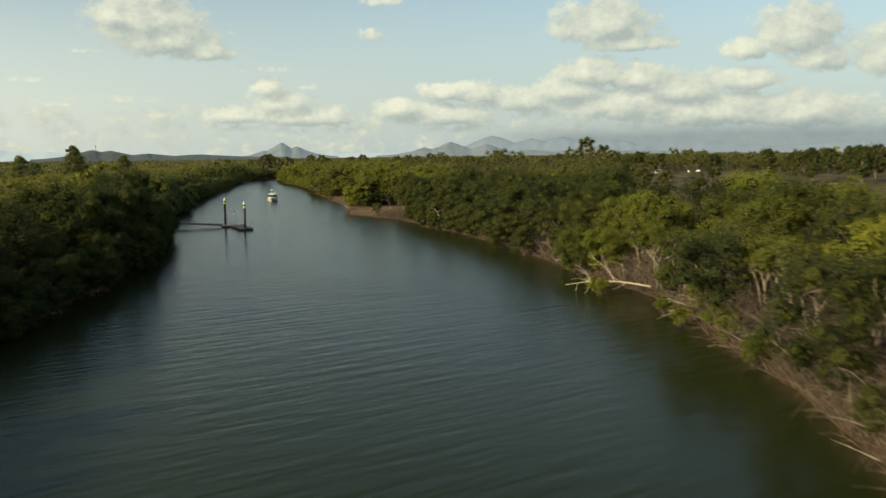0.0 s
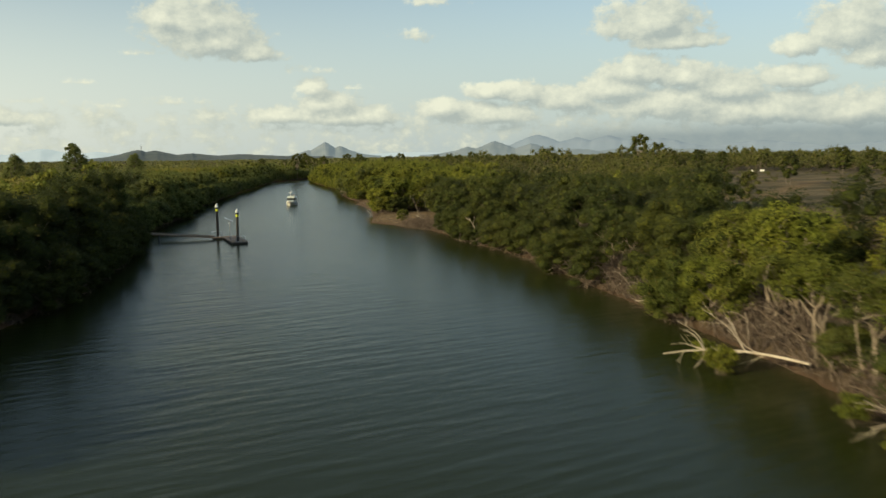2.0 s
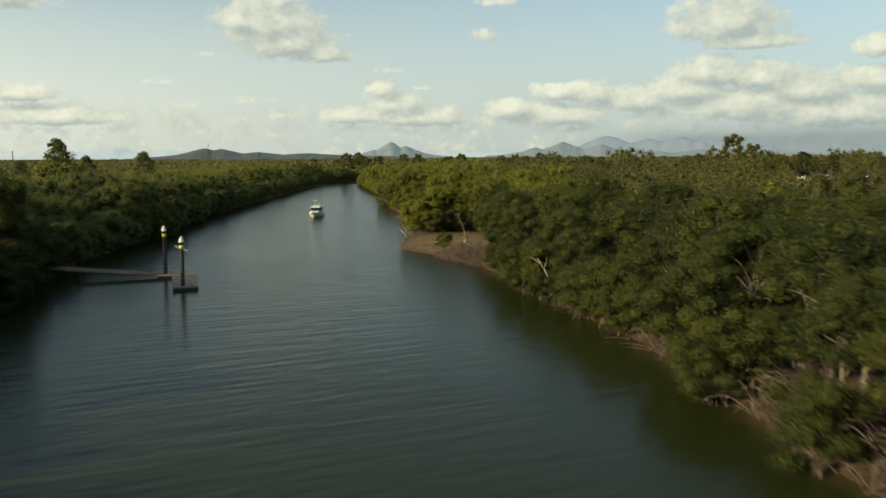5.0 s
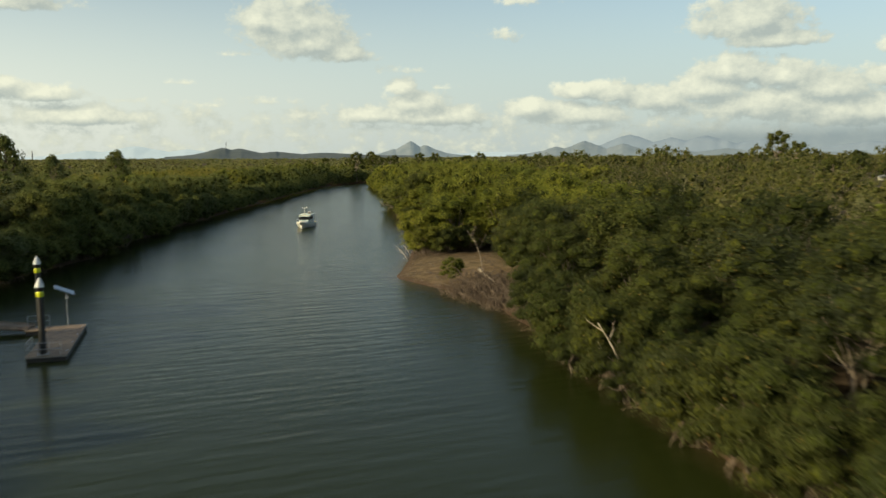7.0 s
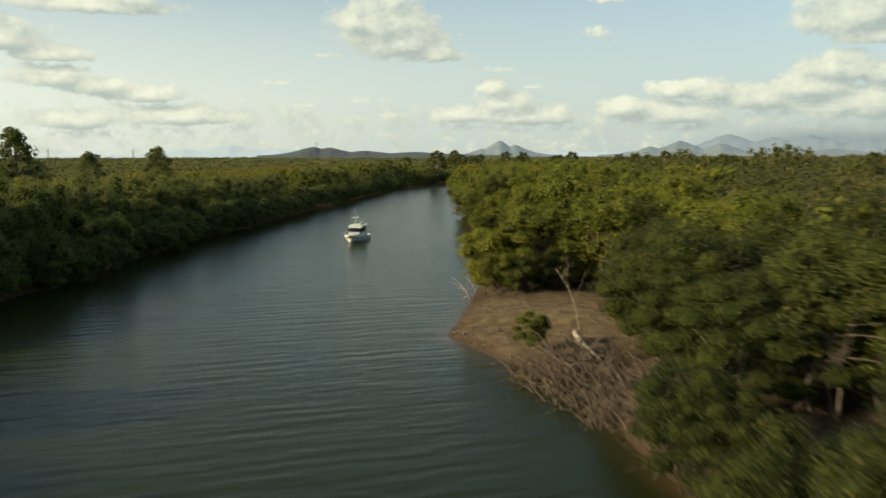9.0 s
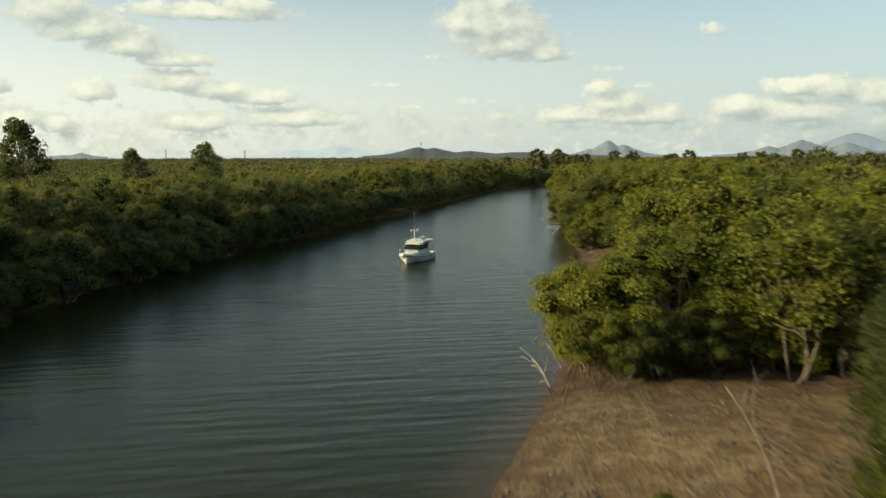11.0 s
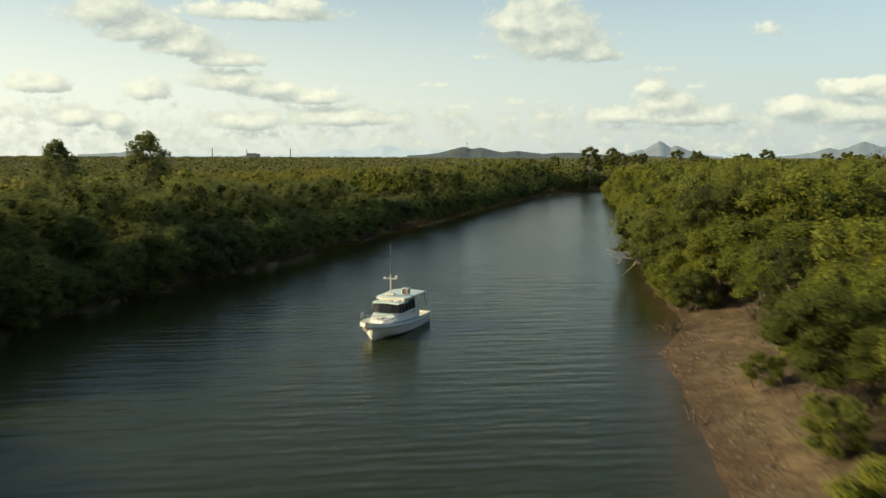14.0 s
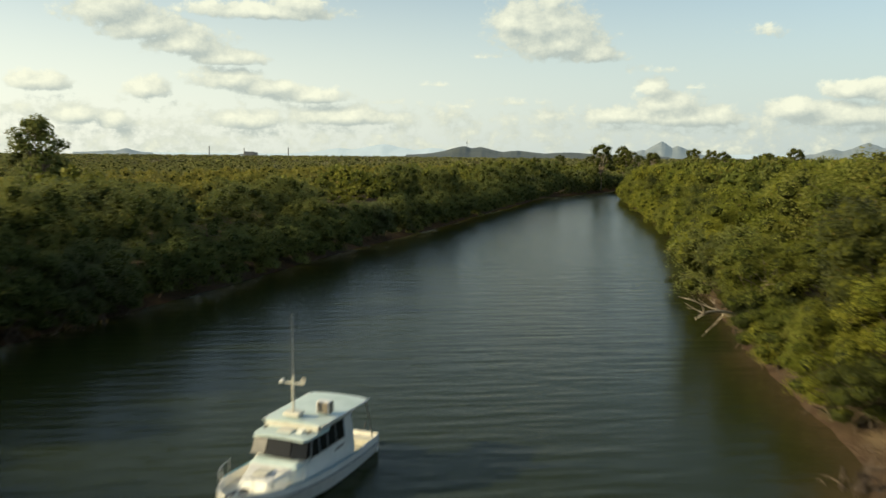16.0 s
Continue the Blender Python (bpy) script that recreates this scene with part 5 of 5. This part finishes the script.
bare_tree("fallen_log", look((125.8, 209.6, 2.0), (124.8, 202.6, 1.2)) @ pose(0, 0, 0, 0, 90, 0), 7.0, 0.26, 3, "thick bleached log lying on the sand", DEAD, 0.5)
bare_tree("dead_tree", look((125.9, 208.8, 0.9), (125.3, 213.2, 6.6)) @ pose(0, 0, 0, 0, 90, 0), 7.4, 0.085, 6, "thin grey leaning dead tree on the sand", BARK_GREY)
bare_tree("dead_tree", look((112.4, 159.4, 0.5), (110.5, 160.5, 4.8)) @ pose(0, 0, 0, 0, 90, 0), 5.2, 0.13, 3, "pale leaning dead trunk at the bank", DEAD, 0.35)
bare_tree("dead_sapling", look((126.5, 237.2, 0.2), (124.7, 239.4, 2.6)) @ pose(0, 0, 0, 0, 90, 0), 3.4, 0.05, 6, "pale dead sapling standing in the shallows", DEAD)
bare_tree("dead_sapling", look((128.8, 241.5, 0.2), (127.5, 242.2, 2.2)) @ pose(0, 0, 0, 0, 90, 0), 2.6, 0.04, 4, "pale dead sapling standing in the shallows", DEAD)
bare_tree("fallen_branch", look((161.5, 331.0, 2.2), (155.8, 327.0, 3.0)) @ pose(0, 0, 0, 0, 90, 0), 7.5, 0.16, 7, "pale branch leaning far over the water", DEAD)
bare_tree("dead_tree", look((160.0, 262.0, 1.2), (160.6, 262.5, 8.5)) @ pose(0, 0, 0, 0, 90, 0), 8.0, 0.18, 8, "pale dead tree behind the mud bank", DEAD)
bare_tree("dead_tree", look((165.0, 270.0, 1.2), (164.2, 270.5, 8.0)) @ pose(0, 0, 0, 0, 90, 0), 7.5, 0.16, 7, "pale dead tree behind the mud bank", DEAD)

# stilt roots and brush that lie tangled along the banks
twigs = []
bank_points = []
for line, y0, y1, count in ((EAST_BANK, 14, 212, 3200), (EAST_BANK, 14, 118, 2000), (EAST_BANK, 232, 400, 1300), (WEST_BANK, 80, 420, 420)):
    seg = [(a, b) for a, b in zip(line, line[1:]) if b[1] > y0 and a[1] < y1]
    lens = np.array([math.hypot(b[0] - a[0], b[1] - a[1]) for a, b in seg])
    for k in range(count):
        a, b = seg[rng.choice(len(seg), p=lens / lens.sum())]
        f = rng.uniform()
        sgn = 1 if line is EAST_BANK else -1
        nrm = np.array([b[1] - a[1], -(b[0] - a[0])]) / math.hypot(b[0] - a[0], b[1] - a[1]) * sgn
        p = np.array([a[0] + (b[0] - a[0]) * f, a[1] + (b[1] - a[1]) * f]) + nrm * rng.uniform(-0.3, 4.5 if b[1] < 250 or b[1] > 300 else 9.0)
        bank_points.append((p[0], p[1]))
for k in range(420):     # the root mass under the log at the cove
    bank_points.append((rng.uniform(118.2, 123.5), rng.uniform(192, 206.5)))
for k in range(520):     # the root wall behind the sand pad
    f = rng.uniform()
    bank_points.append((151.5 + 15 * f + rng.uniform(-0.6, 0.6), 303.6 - 1.5 * f + rng.uniform(-0.8, 1.6)))
bp = np.array(bank_points)
bz = ground_height(bp[:, 0], bp[:, 1])
bsand = spit(bp[:, 0], bp[:, 1])
for (x, y), z, sd in zip(bp, bz, bsand):
    if sd > 0.3 and not (254 < y < 292 and sd < 0.97):
        continue
    ang, ln, hh = rng.uniform(0, 6.283), rng.uniform(0.8, 3.4) * (0.5 if 250 < y < 345 else 1.0), rng.uniform(0.2, 2.9 if y < 118 else 1.1 if 250 < y < 301 else 1.6 if y < 345 and y > 300 else 2.2)
    s = np.linspace(0, 1, 5)[:, None]
    path = np.array([x, y, z - 0.15]) + np.array([math.cos(ang), math.sin(ang), 0]) * ln * s + np.array([0, 0, hh]) * np.sin(s * rng.uniform(1.4, 3.0)) + rng.normal(size=3) * 0.2 * s
    twigs.append(tube(path, np.linspace(rng.uniform(0.025, 0.075), 0.015, 5), 3))
pale = []
for k in range(240):
    y = rng.uniform(14, 122)
    i = next(j for j in range(len(EAST_BANK) - 1) if EAST_BANK[j + 1][1] > y)
    (ax, ay), (bx, by) = EAST_BANK[i], EAST_BANK[i + 1]
    x = ax + (bx - ax) * (y - ay) / (by - ay) + rng.uniform(0.0, 6.5)
    z = float(ground_height(np.array([x]), np.array([y]))[0])
    ang, ln, hh = rng.uniform(0, 6.283), rng.uniform(1.2, 4.5), rng.uniform(0.1, 2.6)
    s = np.linspace(0, 1, 6)[:, None]
    path = np.array([x, y, z - 0.1]) + np.array([math.cos(ang), math.sin(ang), 0]) * ln * s + np.array([0, 0, hh]) * np.sin(s * rng.uniform(1.0, 2.7)) + rng.normal(size=3) * 0.3 * s * s
    pale.append(tube(path, np.linspace(rng.uniform(0.04, 0.11), 0.018, 6), 4))
tagged(new("fallen_branches", mesh_of("fallen_branches", *joined(pale), [BARK_PALE], smooth=True)), "pale fallen branches and bare stems on the cut bank", "branches", kind="stuff")
tv, tf = joined(twigs)
tagged(new("root_tangle", mesh_of("root_tangle", tv, tf, [ROOT], smooth=True)), "tangled grey stilt roots and brush on the mud", "roots", kind="stuff")

# clods, mud balls and shell grit on the bare sand
lump_v, lump_f = core_of([(np.zeros(3), np.ones(3))], 1.0)
px, py = rng.uniform(114, 168, 16000), rng.uniform(205, 322, 16000)
on = spit(px, py) > 0.4
dl, _ = inland(px, py)
px, py = px[on & (dl > 0.2)], py[on & (dl > 0.2)]
keep = ripple(px, py, 7, 77) > -0.05
px, py = px[keep][:2600], py[keep][:2600]
pz = ground_height(px, py)
lumps = []
for x, y, z in zip(px, py, pz):
    size = rng.uniform(0.04, 0.20) * np.array([rng.uniform(0.8, 1.8), rng.uniform(0.8, 1.8), 0.6])
    lumps.append((lump_v * size * rng.uniform(0.8, 1.2, lump_v.shape) + (x, y, z), lump_f))
lv, lf = joined(lumps)
tagged(new("mud_clods", mesh_of("mud_clods", lv, lf, [ROOT])), "dark clods and drift scattered on the mud", "mud clods", kind="stuff")

# small bushes at the water and on the mud
for x, y, z, size in ((71.2, 52, 0.0, 0.36), (69.0, 44.5, 0.1, 0.40), (77.5, 70.5, 0.0, 0.36), (79.6, 74.0, 0.0, 0.30), (74.6, 57.5, 0.3, 0.30), (64.5, 33.5, 0.2, 0.42), (60.0, 26.5, 0.3, 0.4),
                      (149.4, 284.0, 0.9, 0.36), (141.6, 260.8, 0.8, 0.72), (146.5, 272.0, 0.9, 0.5), (122.5, 210.6, 0.6, 0.50), (149.5, 264.0, 1.0, 0.5), (163.0, 326.0, 0.8, 0.5), (151.5, 273.0, 1.0, 0.5), (155.5, 279.0, 1.1, 0.7), (158.5, 286.0, 1.1, 0.6), (154.0, 288.5, 1.0, 0.35)):
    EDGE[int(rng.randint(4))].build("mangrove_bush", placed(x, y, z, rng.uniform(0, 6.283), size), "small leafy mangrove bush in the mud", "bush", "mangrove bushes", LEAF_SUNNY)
for x, y, size, k in ((76.4, 51.6, 0.95, 0), (79.2, 55.5, 0.9, 1), (78.0, 49.0, 1.0, 2), (74.5, 44.6, 0.9, 3), (84.0, 66.5, 0.95, 1), (81.6, 61.0, 0.9, 0), (71.5, 40.0, 0.9, 1), (87.6, 73.5, 0.9, 2), (67.5, 35.0, 0.85, 0), (129.6, 205.0, 0.95, 0), (127.8, 200.0, 0.95, 2), (126.8, 194.8, 0.9, 0), (125.6, 189.6, 0.9, 2), (131.5, 199.0, 1.0, 1), (130.2, 194.0, 1.0, 3), (129.5, 188.5, 1.0, 2), (134.8, 206.5, 1.0, 3), (134.5, 210.5, 1.0, 1), (136.5, 213.5, 1.0, 3), (140.0, 217.0, 1.05, 2), (143.5, 221.5, 1.0, 0), (144.4, 258.6, 0.85, 0), (147.5, 263.0, 0.7, 3), (150.6, 270.5, 0.72, 1), (152.5, 278.0, 0.65, 2), (148.8, 257.0, 0.8, 2), (161.5, 330.5, 0.95, 2)):
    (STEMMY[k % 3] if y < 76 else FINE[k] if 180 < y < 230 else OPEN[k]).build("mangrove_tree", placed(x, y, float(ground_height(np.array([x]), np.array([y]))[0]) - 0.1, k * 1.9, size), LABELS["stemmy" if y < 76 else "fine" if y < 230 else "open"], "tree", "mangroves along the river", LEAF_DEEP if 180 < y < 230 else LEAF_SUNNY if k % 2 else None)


# ---- far buildings and works ----
def cottage(x, y, turn, w, d, h, label):
    ob = thing("farm_shed", pose(x, y, 1.9, 0, 0, turn), label, "shed", "sheds by the field")
    part("wall", box(-w / 2, -d / 2, 0, w / 2, d / 2, h, 0.02), SHED_WALL, ob)
    bm = bmesh.new()
    pr = [(-w / 2 - 0.4, -d / 2 - 0.4, h), (w / 2 + 0.4, -d / 2 - 0.4, h), (w / 2 + 0.4, d / 2 + 0.4, h), (-w / 2 - 0.4, d / 2 + 0.4, h), (-w / 2 - 0.4, 0, h + d * 0.22), (w / 2 + 0.4, 0, h + d * 0.22)]
    vs = [bm.verts.new(p) for p in pr]
    for f in ((0, 1, 5, 4), (2, 3, 4, 5), (1, 2, 5), (3, 0, 4), (3, 2, 1, 0)):
        bm.faces.new([vs[i] for i in f])
    part("roof", bm, SHED_ROOF, ob, "pale tin roof")
    part("door", box(-w * 0.12, -d / 2 - 0.05, 0, w * 0.12, -d / 2 + 0.02, 2.1), GREY, ob)
    part("window", box(w * 0.24, -d / 2 - 0.05, 1.0, w * 0.4, -d / 2 + 0.02, 1.9), TINT, ob)


cottage(457, 428, 38, 6.5, 4.5, 2.5, "small cream shed with tin roof among trees")
cottage(470, 421, 38, 7.5, 4.5, 2.5, "small cream shed with tin roof among trees")


def van(x, y, turn):
    ob = thing("parked_van", pose(x, y, 1.9, 0, 0, turn), "white van parked at the edge of the field", "van", "parked vans")
    part("body", wedge(-2.2, 2.3, 0.9, 0.85, 0.4, 2.1, 1.9, 0.08), WHITE, ob)
    part("windscreen", box(2.02, -0.7, 1.3, 2.22, 0.7, 1.75, 0.02), TINT, ob)
    for sx in (-1.4, 1.4):
        for sy in (-0.85, 0.85):
            part("wheel", lathe([(0.05, -0.11), (0.34, -0.11), (0.34, 0.11), (0.05, 0.11)], 12), DARK, ob, at=pose(sx, sy, 0.34, 90))


van(500, 418, 30)
van(512, 420, 60)


def stack(az, dist, top, r):
    x, y = 121.7 + dist * math.sin(radians(az)), 228.4 + dist * math.cos(radians(az))
    ob = thing("factory_stack", pose(x, y, 0), "slim grey factory chimney far off", "chimney", "factory chimneys")
    part("shaft", lathe([(r * 1.3, 0), (r, top * 0.6), (r * 0.9, top)], 10), STACK, ob, smooth=True)
    part("rim", lathe([(r * 0.95, top), (r * 1.15, top + 0.4), (r * 1.15, top + 1.5), (r * 0.7, top + 1.5)], 10), STACK, ob)


stack(-7.87, 3400, 40, 1.9)
stack(-5.66, 3400, 33, 1.9)
stack(-2.81, 3400, 38, 2.0)
works = thing("factory", pose(121.7 - 3400 * math.sin(radians(5.2)), 228.4 + 3400 * math.cos(radians(5.2)), 0), "grey factory block far off on the plain", "factory")
part("hall", box(-25, -10, 0, 10, 10, 21.5, 0.5), STACK, works)
part("tower", box(10, -8, 0, 24, 8, 19.0, 0.5), STACK, works)
part("conveyor", tube([(-25, 0, 12), (-60, 0, 6), (-95, 0, 3)], [2, 2, 2], 4), STACK, works)
relay = thing("relay_mast", pose(60 + 2880 * math.sin(radians(9.95)), 110 + 2880 * math.cos(radians(9.95)), 28), "thin relay mast on the wooded hill", "mast")
part("pole", tube([(0, 0, 0), (0, 0, 18), (0, 0, 36)], [0.9, 0.7, 0.4], 6), STACK, relay, smooth=True)
part("dish", lathe([(0.1, 0), (1.6, 0.5), (2.0, 1.2)], 10), STACK, relay, at=pose(0, -0.8, 26, 90))
